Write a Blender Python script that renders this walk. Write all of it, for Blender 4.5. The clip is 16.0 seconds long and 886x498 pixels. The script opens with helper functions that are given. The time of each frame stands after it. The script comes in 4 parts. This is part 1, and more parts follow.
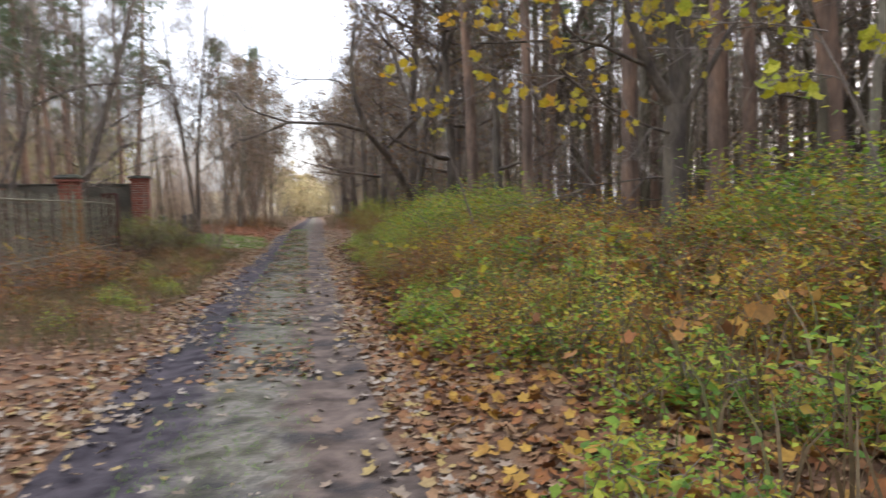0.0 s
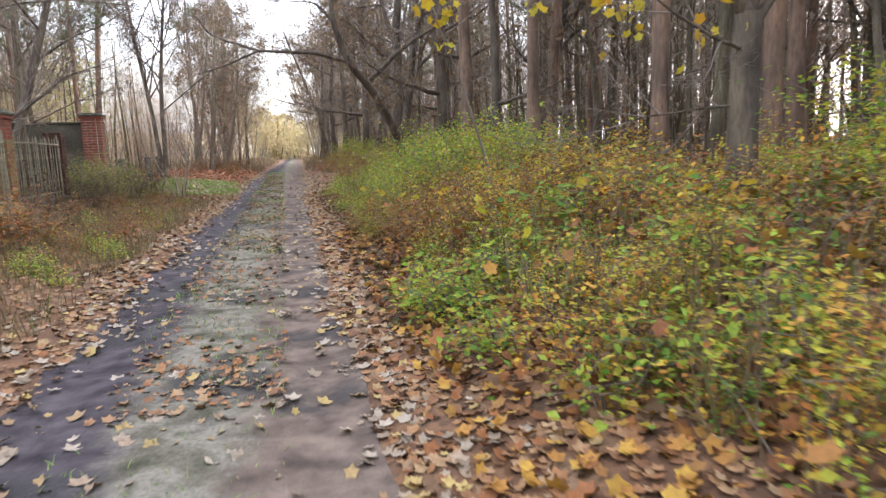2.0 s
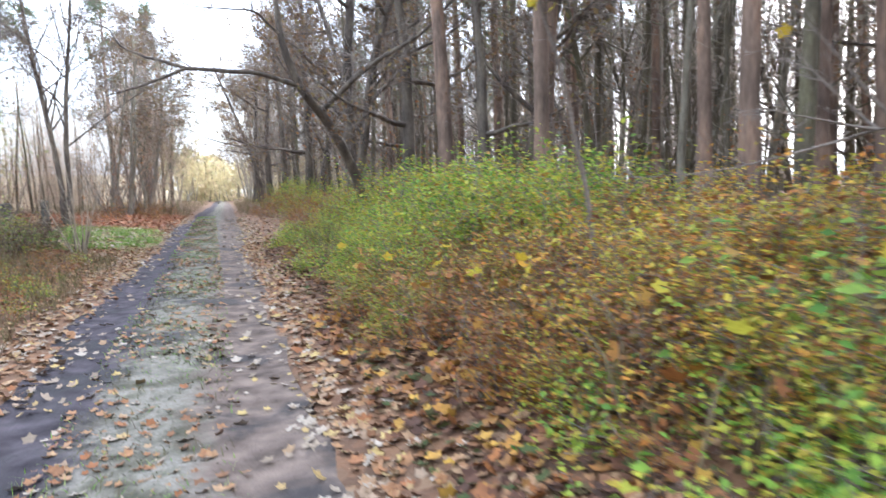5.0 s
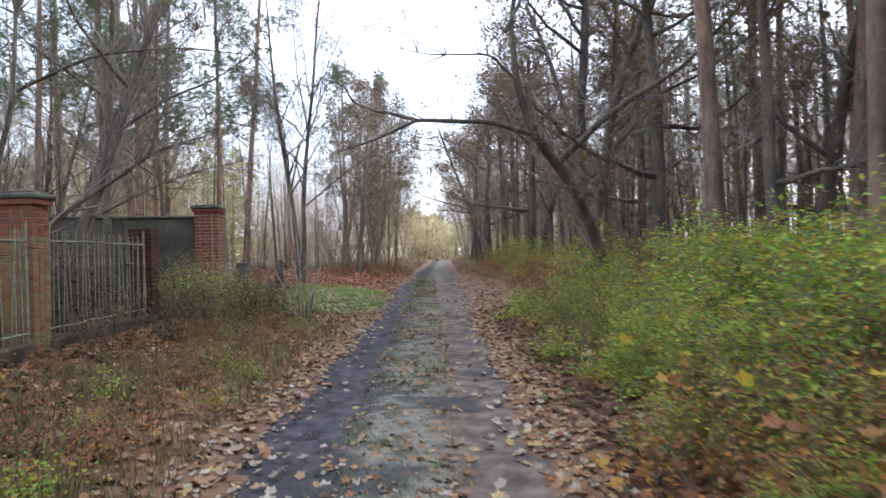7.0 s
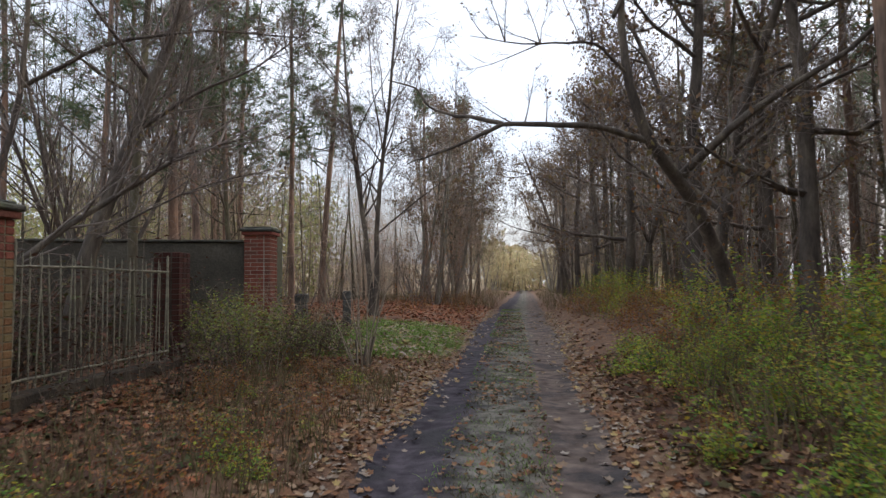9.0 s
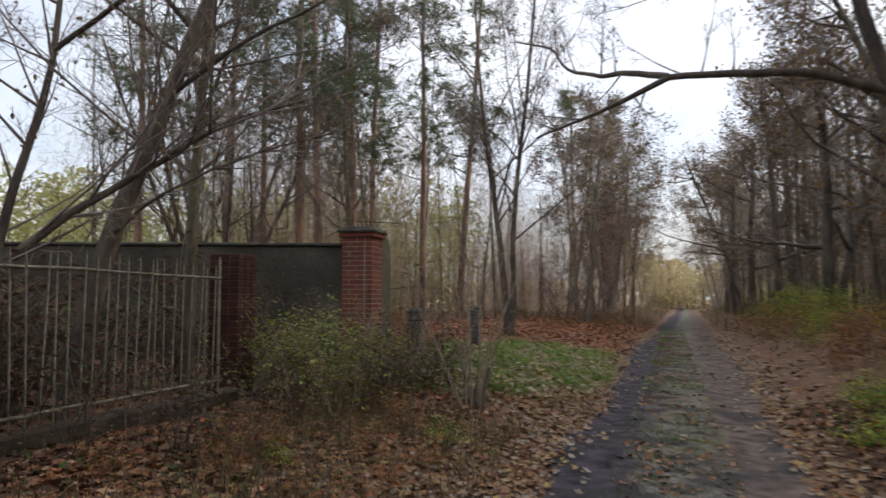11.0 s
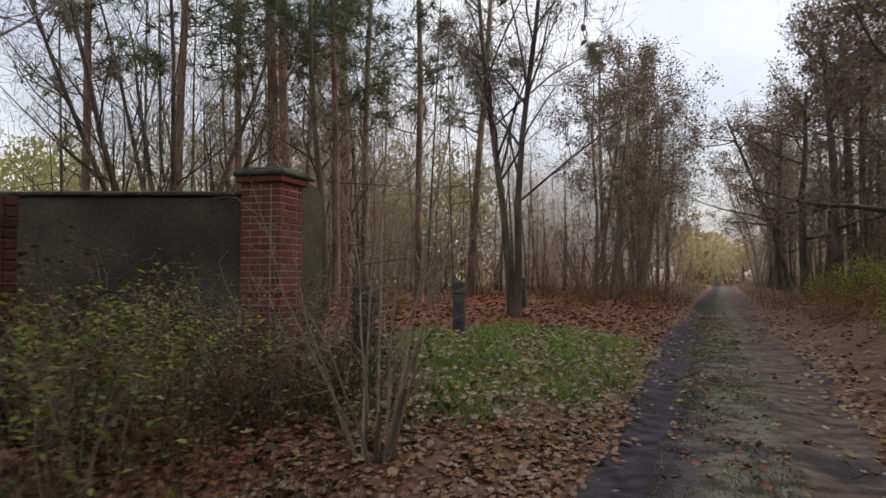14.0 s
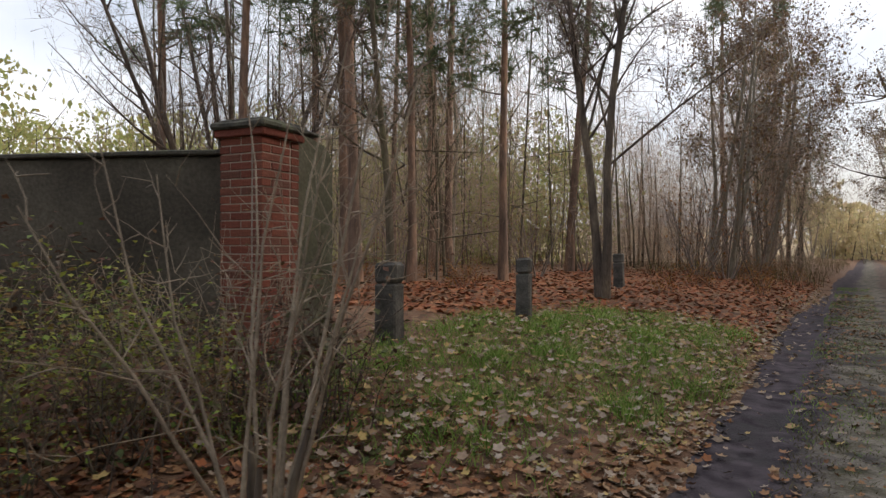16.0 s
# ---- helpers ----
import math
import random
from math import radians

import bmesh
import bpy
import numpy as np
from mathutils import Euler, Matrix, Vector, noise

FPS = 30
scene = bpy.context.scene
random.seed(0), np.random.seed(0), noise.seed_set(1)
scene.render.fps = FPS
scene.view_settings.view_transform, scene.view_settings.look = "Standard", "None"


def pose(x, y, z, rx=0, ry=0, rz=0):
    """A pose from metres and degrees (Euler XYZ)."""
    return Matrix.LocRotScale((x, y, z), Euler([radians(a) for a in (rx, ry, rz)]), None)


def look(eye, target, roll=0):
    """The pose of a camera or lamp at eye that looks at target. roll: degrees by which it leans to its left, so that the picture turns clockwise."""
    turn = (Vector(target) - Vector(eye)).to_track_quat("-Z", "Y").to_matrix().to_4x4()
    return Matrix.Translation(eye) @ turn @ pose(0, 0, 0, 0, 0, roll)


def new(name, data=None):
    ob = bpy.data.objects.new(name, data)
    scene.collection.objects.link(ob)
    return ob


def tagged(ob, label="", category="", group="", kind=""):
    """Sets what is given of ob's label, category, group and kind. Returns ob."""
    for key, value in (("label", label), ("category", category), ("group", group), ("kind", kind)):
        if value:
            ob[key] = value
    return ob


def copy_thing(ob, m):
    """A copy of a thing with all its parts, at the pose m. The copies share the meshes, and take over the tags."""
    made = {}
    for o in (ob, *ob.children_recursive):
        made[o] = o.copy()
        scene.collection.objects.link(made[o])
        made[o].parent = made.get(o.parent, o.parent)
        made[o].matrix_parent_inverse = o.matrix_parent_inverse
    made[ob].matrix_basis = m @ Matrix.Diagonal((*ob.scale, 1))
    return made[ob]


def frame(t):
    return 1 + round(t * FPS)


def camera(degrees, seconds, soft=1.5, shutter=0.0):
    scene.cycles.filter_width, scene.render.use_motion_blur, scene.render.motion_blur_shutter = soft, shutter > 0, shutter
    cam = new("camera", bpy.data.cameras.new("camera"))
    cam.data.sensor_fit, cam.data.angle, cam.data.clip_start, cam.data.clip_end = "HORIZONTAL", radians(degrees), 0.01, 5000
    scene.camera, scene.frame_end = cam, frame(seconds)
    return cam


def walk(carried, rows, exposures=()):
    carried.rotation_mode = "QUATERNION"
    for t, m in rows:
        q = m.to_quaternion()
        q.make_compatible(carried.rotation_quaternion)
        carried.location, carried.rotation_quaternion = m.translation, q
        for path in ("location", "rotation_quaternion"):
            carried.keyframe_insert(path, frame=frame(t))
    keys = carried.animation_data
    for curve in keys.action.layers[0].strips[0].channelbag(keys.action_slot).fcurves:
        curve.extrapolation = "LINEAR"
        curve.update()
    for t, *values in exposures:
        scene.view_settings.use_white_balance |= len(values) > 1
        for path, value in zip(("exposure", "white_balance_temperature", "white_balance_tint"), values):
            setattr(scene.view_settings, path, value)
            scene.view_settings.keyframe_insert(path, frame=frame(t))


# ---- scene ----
cam = camera(67.7, 16.0, soft=1.4, shutter=0.5)
PATH = [
    (0, (-0.157, 0.438, 1.372), (0.244, 2.394, 1.245), -1.5),
    (0.5, (-0.102, 0.846, 1.335), (0.519, 2.741, 1.183), -1.2),
    (1, (-0.046, 1.301, 1.328), (0.603, 3.183, 1.137), -1.6),
    (1.5, (-0.094, 1.85, 1.352), (0.484, 3.748, 1.103), -1.5),
    (2, (-0.072, 2.444, 1.354), (0.375, 4.37, 1.05), -1.8),
    (2.5, (-0.045, 3.157, 1.36), (0.554, 5.034, 1.017), -1.8),
    (3, (-0.003, 3.596, 1.48), (0.835, 5.371, 1.098), -2.6),
    (3.2, (0.013, 3.738, 1.537), (0.863, 5.504, 1.137), -3.4),
    (5.3, (-0.293, 6.53, 1.339), (0.291, 8.438, 1.193), -1.5),
    (5.5, (-0.335, 6.75, 1.361), (0.195, 8.674, 1.238), -1.3),
    (6, (-0.358, 7.367, 1.392), (-0.044, 9.34, 1.317), -1.5),
    (6.5, (-0.352, 7.954, 1.428), (-0.2, 9.948, 1.388), -1.5),
    (7, (-0.385, 8.612, 1.447), (-0.349, 10.612, 1.455), -1.5),
    (7.5, (-0.464, 9.339, 1.475), (-0.528, 11.338, 1.521), -1.4),
    (8, (-0.488, 9.987, 1.497), (-0.64, 11.98, 1.575), -1.3),
    (8.2, (-0.484, 10.215, 1.494), (-0.65, 12.206, 1.58), -1.1),
    (10.3, (-0.514, 13.097, 1.479), (-0.926, 15.05, 1.607), -0.1),
    (10.5, (-0.537, 13.386, 1.478), (-1.007, 15.325, 1.609), 0.1),
    (11, (-0.663, 14.042, 1.457), (-1.314, 15.926, 1.613), -0.0),
    (11.5, (-0.684, 14.548, 1.467), (-1.507, 16.364, 1.622), 0.4),
    (12, (-0.771, 15.062, 1.466), (-1.648, 16.852, 1.622), 0.2),
    (12.5, (-0.832, 15.605, 1.451), (-1.725, 17.389, 1.594), 0.1),
    (13, (-0.852, 16.231, 1.463), (-1.64, 18.065, 1.587), 0.1),
    (13.5, (-0.857, 16.808, 1.459), (-1.564, 18.676, 1.557), 0.0),
    (14, (-0.809, 17.575, 1.438), (-1.552, 19.43, 1.518), -0.0),
    (14.5, (-0.766, 18.245, 1.425), (-1.607, 20.058, 1.482), 0.2),
    (15, (-0.77, 18.777, 1.421), (-1.697, 20.55, 1.462), 0.2),
    (15.5, (-0.761, 19.243, 1.426), (-1.79, 20.958, 1.453), 0.3),
    (16, (-0.701, 19.518, 1.461), (-1.755, 21.219, 1.462), 0.2),
]
EXPOSURES = [(0, 1.36, 6100, 13), (1.5, 1.75, 6100, 13), (3, 2.1, 6050, 11), (5.5, 2.32, 5400, 9), (7, 1.52, 5500, 10), (8, 0.88, 5750, 11), (11, 0.55, 6150, 12), (13.5, 0.26, 6300, 13), (16, 0.52, 6450, 13)]
walk(cam, [(t, look(eye, target, roll)) for t, eye, target, roll in PATH], EXPOSURES)

# ---- world and light ----
SUN_EL, SUN_AZ = radians(36), radians(60)
world = bpy.data.worlds.new("sky")
scene.world = world
world.use_nodes = True
wn = world.node_tree
sky = wn.nodes.new("ShaderNodeTexSky")
sky.sky_type = "NISHITA"
sky.sun_disc = False
sky.sun_elevation, sky.sun_rotation = SUN_EL, SUN_AZ
sky.air_density, sky.dust_density, sky.ozone_density = 1.0, 5.5, 0.5
# Thin broken cloud over the whole sky
cloud_at, cloud, cover, veil = (wn.nodes.new("ShaderNode" + k) for k in ("TexCoord", "TexNoise", "MapRange", "Mix"))
cloud.inputs["Scale"].default_value, cloud.inputs["Detail"].default_value = 2.2, 6
wn.links.new(cloud_at.outputs["Generated"], cloud.inputs["Vector"])
wn.links.new(cloud.outputs["Fac"], cover.inputs["Value"])
cover.inputs["From Min"].default_value, cover.inputs["From Max"].default_value = 0.38, 0.6
cover.inputs["To Min"].default_value, cover.inputs["To Max"].default_value = 0.35, 0.9
veil.data_type = "RGBA"
wn.links.new(cover.outputs[0], veil.inputs["Factor"])
wn.links.new(sky.outputs["Color"], veil.inputs["A"])
veil.inputs["B"].default_value = (6.2, 6.3, 6.4, 1)
wn.links.new(veil.outputs["Result"], wn.nodes["Background"].inputs["Color"])
wn.nodes["Background"].inputs["Strength"].default_value = 0.15
sun = new("sun", bpy.data.lights.new("sun", "SUN"))
sun.data.energy, sun.data.angle, sun.data.color = 1.1, radians(22), (1.0, 0.92, 0.8)
sun.matrix_world = look((0, 0, 0), (-math.sin(SUN_AZ) * math.cos(SUN_EL), -math.cos(SUN_AZ) * math.cos(SUN_EL), -math.sin(SUN_EL)))


# ---- materials ----
def surface(name, cols, scale=4.0, rough=0.9, bump=0.3, fine=40.0, rand="", stretch=(1, 1, 1), spread=0.12, through_light=0.0, spec=0.3):
    """A mottled surface: a ramp of colours over two scales of noise, or over a random number for each piece."""
    m = bpy.data.materials.new(name)
    m.use_nodes = True
    nt = m.node_tree
    n, link = nt.nodes, nt.links.new
    bsdf = n["Principled BSDF"]
    tc, mp = n.new("ShaderNodeTexCoord"), n.new("ShaderNodeMapping")
    mp.inputs["Scale"].default_value = stretch
    link(tc.outputs["Object"], mp.inputs["Vector"])
    big, small, ramp = n.new("ShaderNodeTexNoise"), n.new("ShaderNodeTexNoise"), n.new("ShaderNodeValToRGB")
    for t, s, d in ((big, scale, 4), (small, fine, 5)):
        t.inputs["Scale"].default_value, t.inputs["Detail"].default_value = s, d
        link(mp.outputs["Vector"], t.inputs["Vector"])
    el = ramp.color_ramp.elements
    while len(el) < len(cols):
        el.new(0.5)
    lo, hi = (0.0, 1.0) if rand else (0.3, 0.7)
    for i, c in enumerate(cols):
        el[i].position = lo + (hi - lo) * i / max(1, len(cols) - 1)
        el[i].color = (*c, 1)
    if rand:
        src = n.new("ShaderNodeNewGeometry").outputs["Random Per Island"] if rand == "island" else n.new("ShaderNodeObjectInfo").outputs["Random"]
        add = n.new("ShaderNodeMath")
        add.operation, add.use_clamp = "MULTIPLY_ADD", True
        link(big.outputs["Fac"], add.inputs[0])
        add.inputs[1].default_value = spread
        link(src, add.inputs[2])
        link(add.outputs[0], ramp.inputs["Fac"])
    else:
        link(big.outputs["Fac"], ramp.inputs["Fac"])
    mix = n.new("ShaderNodeMix")
    mix.data_type, mix.blend_type = "RGBA", "OVERLAY"
    mix.inputs["Factor"].default_value = 0.55
    link(ramp.outputs["Color"], mix.inputs["A"])
    link(small.outputs["Fac"], mix.inputs["B"])
    link(mix.outputs["Result"], bsdf.inputs["Base Color"])
    bsdf.inputs["Roughness"].default_value = rough
    bsdf.inputs["Specular IOR Level"].default_value = spec
    if bump:
        b = n.new("ShaderNodeBump")
        b.inputs["Strength"].default_value, b.inputs["Distance"].default_value = bump, 0.02
        link(small.outputs["Fac"], b.inputs["Height"])
        link(b.outputs["Normal"], bsdf.inputs["Normal"])
    if through_light:
        tl, ms = n.new("ShaderNodeBsdfTranslucent"), n.new("ShaderNodeMixShader")
        ms.inputs[0].default_value = through_light
        link(mix.outputs["Result"], tl.inputs["Color"])
        link(bsdf.outputs[0], ms.inputs[1])
        link(tl.outputs[0], ms.inputs[2])
        link(ms.outputs[0], n["Material Output"].inputs["Surface"])
    return m

def leaf_floor(name, cols, size=9.0):
    """Forest floor: a mosaic of small leaf-sized cells over mottled soil."""
    m = surface(name, cols, 1.1, 0.9, 0.8, 35)
    nt = m.node_tree
    n, link = nt.nodes, nt.links.new
    tc, vo, ramp, mx = n.new("ShaderNodeTexCoord"), n.new("ShaderNodeTexVoronoi"), n.new("ShaderNodeValToRGB"), n.new("ShaderNodeMix")
    warp, add = n.new("ShaderNodeTexNoise"), n.new("ShaderNodeVectorMath")
    warp.inputs["Scale"].default_value = 14
    link(tc.outputs["Object"], warp.inputs["Vector"])
    add.operation = "MULTIPLY_ADD"
    link(warp.outputs["Color"], add.inputs[0])
    add.inputs[1].default_value = (0.12, 0.12, 0.12)
    link(tc.outputs["Object"], add.inputs[2])
    link(add.outputs[0], vo.inputs["Vector"])
    vo.inputs["Scale"].default_value = size
    sep = n.new("ShaderNodeSeparateColor")
    link(vo.outputs["Color"], sep.inputs[0])
    link(sep.outputs[0], ramp.inputs["Fac"])
    el = ramp.color_ramp.elements
    leafy = [(0.06, 0.035, 0.022), (0.14, 0.07, 0.04), (0.22, 0.115, 0.06), (0.1, 0.05, 0.03), (0.27, 0.17, 0.1)]
    while len(el) < len(leafy):
        el.new(0.5)
    for i, c in enumerate(leafy):
        el[i].position, el[i].color = i / (len(leafy) - 1), (*c, 1)
    mx.data_type = "RGBA"
    mx.inputs["Factor"].default_value = 0.7
    bsdf = n["Principled BSDF"]
    was = bsdf.inputs["Base Color"].links[0].from_socket
    link(was, mx.inputs["A"])
    link(ramp.outputs["Color"], mx.inputs["B"])
    link(mx.outputs["Result"], bsdf.inputs["Base Color"])
    return m


SOIL = leaf_floor("leaf-covered soil", [(0.05, 0.035, 0.022), (0.1, 0.062, 0.036), (0.14, 0.085, 0.05)])


def track_surface():
    """Dirt track: a damp dark rut, a mossy worn middle and a brown rut, with ragged borders between them."""
    m = surface("dirt track", [(0.06, 0.06, 0.04), (0.125, 0.115, 0.09), (0.22, 0.2, 0.17), (0.11, 0.105, 0.075)], 3.4, 1.0, 0.8, 45, spec=0.08)
    nt = m.node_tree
    n, link = nt.nodes, nt.links.new
    at, tc = n.new("ShaderNodeAttribute"), n.new("ShaderNodeTexCoord")
    at.attribute_name = "across"
    bsdf = n["Principled BSDF"]
    last = bsdf.inputs["Base Color"].links[0].from_socket
    rag = n.new("ShaderNodeTexNoise")
    rag.inputs["Scale"].default_value, rag.inputs["Detail"].default_value = 2.6, 8
    rag.inputs["Roughness"].default_value = 0.7
    link(tc.outputs["Object"], rag.inputs["Vector"])
    edge = n.new("ShaderNodeMath")
    edge.operation = "MULTIPLY_ADD"
    link(rag.outputs["Fac"], edge.inputs[0])
    edge.inputs[1].default_value = 0.42
    link(at.outputs["Fac"], edge.inputs[2])
    for cols, p0, p1 in ((((0.034, 0.029, 0.034), (0.105, 0.09, 0.1)), 0.63, 0.5), (((0.075, 0.058, 0.05), (0.215, 0.165, 0.138)), 0.83, 0.94)):
        tone, mask, mx, spots = n.new("ShaderNodeValToRGB"), n.new("ShaderNodeMapRange"), n.new("ShaderNodeMix"), n.new("ShaderNodeTexNoise")
        spots.inputs["Scale"].default_value, spots.inputs["Detail"].default_value = 4.5, 9
        link(tc.outputs["Object"], spots.inputs["Vector"])
        link(spots.outputs["Fac"], tone.inputs["Fac"])
        for i, c in enumerate(cols):
            tone.color_ramp.elements[i].position, tone.color_ramp.elements[i].color = 0.32 + 0.36 * i, (*c, 1)
        mask.inputs["From Min"].default_value, mask.inputs["From Max"].default_value = p0, p1
        link(edge.outputs[0], mask.inputs["Value"])
        mx.data_type = "RGBA"
        link(mask.outputs[0], mx.inputs["Factor"])
        link(last, mx.inputs["A"])
        link(tone.outputs["Color"], mx.inputs["B"])
        last = mx.outputs["Result"]
    # Damp blotches, darker and a little smoother
    wet, lim, mx, damp = n.new("ShaderNodeTexNoise"), n.new("ShaderNodeMapRange"), n.new("ShaderNodeMix"), n.new("ShaderNodeMapRange")
    wet.inputs["Scale"].default_value, wet.inputs["Detail"].default_value, wet.inputs["Roughness"].default_value = 1.05, 7, 0.62
    link(tc.outputs["Object"], wet.inputs["Vector"])
    link(wet.outputs["Fac"], lim.inputs["Value"])
    lim.inputs["From Min"].default_value, lim.inputs["From Max"].default_value, lim.inputs["To Max"].default_value = 0.52, 0.6, 0.8
    mx.data_type = "RGBA"
    mx.inputs["B"].default_value = (0.045, 0.042, 0.044, 1)
    link(lim.outputs[0], mx.inputs["Factor"])
    link(last, mx.inputs["A"])
    last = mx.outputs["Result"]
    link(lim.outputs[0], damp.inputs["Value"])
    damp.inputs["To Min"].default_value, damp.inputs["To Max"].default_value = 1.0, 0.7
    link(damp.outputs[0], bsdf.inputs["Roughness"])
    link(last, bsdf.inputs["Base Color"])
    return m


ROAD = track_surface()
BARK_PINE = surface("pine bark", [(0.08, 0.057, 0.045), (0.175, 0.12, 0.09), (0.31, 0.187, 0.123)], 3, 0.95, 1.0, 22, stretch=(1, 1, 0.25))
BARK_DARK = surface("dark bark", [(0.0532, 0.0426, 0.0351), (0.0988, 0.0805, 0.0654), (0.167, 0.137, 0.1)], 4, 0.95, 1.0, 30, stretch=(1, 1, 0.3))
BARK_GREY = surface("grey bark", [(0.116, 0.0994, 0.0745), (0.199, 0.174, 0.132), (0.282, 0.257, 0.199)], 3, 0.9, 0.7, 25, stretch=(1, 1, 0.35))
BARK_MOSS = surface("mossy bark", [(0.06, 0.0504, 0.036), (0.114, 0.096, 0.066), (0.144, 0.132, 0.078)], 3, 0.95, 0.8, 25, stretch=(1, 1, 0.35))
TWIG = surface("twig", [(0.123, 0.101, 0.0869), (0.246, 0.203, 0.174)], 3, 0.9, 0)
TWIG_PALE = surface("pale twig", [(0.19, 0.155, 0.115), (0.34, 0.28, 0.21)], 6, 0.85, 0)
NEEDLE = surface("pine needles", [(0.06, 0.09, 0.05), (0.09, 0.13, 0.07), (0.13, 0.17, 0.085), (0.15, 0.14, 0.075)], 1, 0.7, 0, rand="island", through_light=0.25)
DEADLEAF = surface("brown tree leaves", [(0.092, 0.06, 0.042), (0.156, 0.1, 0.0578), (0.221, 0.14, 0.084), (0.184, 0.15, 0.063)], 1, 0.8, 0, rand="island", through_light=0.5)
YELLOW = surface("yellow leaves", [(0.4, 0.27, 0.02), (0.55, 0.4, 0.03), (0.45, 0.42, 0.05), (0.55, 0.3, 0.03)], 1, 0.7, 0, rand="island", through_light=0.45)
LIMELEAF = surface("yellow-green maple leaves", [(0.3, 0.33, 0.03), (0.42, 0.42, 0.035), (0.5, 0.45, 0.04), (0.34, 0.38, 0.04)], 1, 0.65, 0, rand="island", through_light=0.45)
GREENLEAF = surface("green bramble leaves", [(0.07, 0.14, 0.025), (0.13, 0.25, 0.035), (0.23, 0.35, 0.045), (0.34, 0.42, 0.05), (0.46, 0.4, 0.05), (0.3, 0.15, 0.035)], 1, 0.6, 0, rand="island", through_light=0.45)
WALLLEAF = surface("dark bush leaves", [(0.06, 0.1, 0.025), (0.13, 0.2, 0.035), (0.24, 0.31, 0.05), (0.34, 0.37, 0.06), (0.2, 0.12, 0.04), (0.1, 0.06, 0.035)], 1, 0.6, 0, rand="island", through_light=0.35)
DARKLEAF = surface("dark withered leaves", [(0.05, 0.03, 0.022), (0.09, 0.045, 0.03), (0.13, 0.06, 0.035), (0.06, 0.08, 0.025)], 1, 0.8, 0, rand="island", through_light=0.2)
BROADLEAF = surface("broad bright leaves", [(0.075, 0.17, 0.03), (0.12, 0.25, 0.038), (0.19, 0.31, 0.045), (0.27, 0.34, 0.055), (0.14, 0.26, 0.04), (0.38, 0.2, 0.04)], 1, 0.55, 0, rand="island", through_light=0.45)
MIXLEAF = surface("turning leaves", [(0.18, 0.23, 0.035), (0.31, 0.35, 0.045), (0.47, 0.44, 0.055), (0.6, 0.44, 0.055), (0.58, 0.3, 0.045), (0.42, 0.17, 0.04), (0.22, 0.09, 0.035), (0.4, 0.4, 0.05)], 1, 0.65, 0, rand="island", through_light=0.45)
BROWNLEAF = surface("withered leaves", [(0.111, 0.0479, 0.026), (0.201, 0.0801, 0.0333), (0.301, 0.112, 0.0371), (0.221, 0.12, 0.0408), (0.171, 0.144, 0.0333), (0.401, 0.16, 0.0297)], 1, 0.8, 0, rand="island", through_light=0.25)
LITTER = surface("fallen leaves", [(0.09, 0.044, 0.024), (0.175, 0.085, 0.042), (0.24, 0.115, 0.05), (0.28, 0.155, 0.075), (0.32, 0.215, 0.125), (0.22, 0.088, 0.034)], 1, 0.75, 0, rand="island")
LITTER_PALE = surface("pale fallen leaves", [(0.15, 0.11, 0.075), (0.24, 0.185, 0.135), (0.34, 0.29, 0.235), (0.23, 0.145, 0.085), (0.37, 0.27, 0.1)], 1, 0.7, 0, rand="island")
LITTER_RED = surface("rust-red fallen leaves", [(0.13, 0.045, 0.022), (0.23, 0.075, 0.032), (0.31, 0.11, 0.045), (0.26, 0.13, 0.065)], 1, 0.8, 0, rand="island")
LITTER_GOLD = surface("golden fallen leaves", [(0.19, 0.08, 0.024), (0.31, 0.15, 0.03), (0.42, 0.25, 0.042), (0.15, 0.062, 0.025), (0.25, 0.095, 0.027)], 1, 0.7, 0, rand="island")
GRASS = surface("grass", [(0.0844, 0.17, 0.0276), (0.144, 0.267, 0.0414), (0.212, 0.33, 0.0642), (0.254, 0.288, 0.101)], 1, 0.7, 0, rand="island", through_light=0.3)
MOSS = surface("dark moss and scraps", [(0.045, 0.05, 0.022), (0.08, 0.075, 0.03), (0.06, 0.042, 0.028), (0.11, 0.1, 0.045)], 1, 0.9, 0, rand="island")
STRAW = surface("dry weeds", [(0.085, 0.06, 0.033), (0.15, 0.105, 0.058), (0.2, 0.15, 0.085), (0.11, 0.115, 0.04)], 1, 0.85, 0, rand="island", through_light=0.2)
BRICK = surface("red brick", [(0.109, 0.034, 0.0238), (0.17, 0.051, 0.034), (0.218, 0.0714, 0.0442), (0.136, 0.0578, 0.0408)], 6, 0.9, 0.6, 50, rand="object", spread=0.3)
# Red brick at about half strength: the low pier's shade is in this colour.
BRICK_SHADED = surface("sooty brick", [(0.033, 0.0138, 0.011), (0.055, 0.0193, 0.0143), (0.0715, 0.0275, 0.0198)], 6, 0.95, 0.6, 50, rand="object", spread=0.3)
BRICK_OCHRE = surface("weathered brick", [(0.12, 0.06, 0.03), (0.185, 0.095, 0.042), (0.215, 0.125, 0.058), (0.17, 0.13, 0.062)], 6, 0.9, 0.6, 50, rand="object", spread=0.4)
MORTAR = surface("lime mortar", [(0.25, 0.21, 0.17), (0.38, 0.33, 0.27)], 5, 0.95, 0.6)
OLD_MORTAR = surface("lichen-stained mortar", [(0.12, 0.1, 0.06), (0.21, 0.18, 0.12)], 5, 0.95, 0.6)
CAPSTONE = surface("mossy cap stone", [(0.04, 0.0384, 0.032), (0.08, 0.076, 0.064), (0.104, 0.112, 0.072)], 5, 0.9, 0.6)
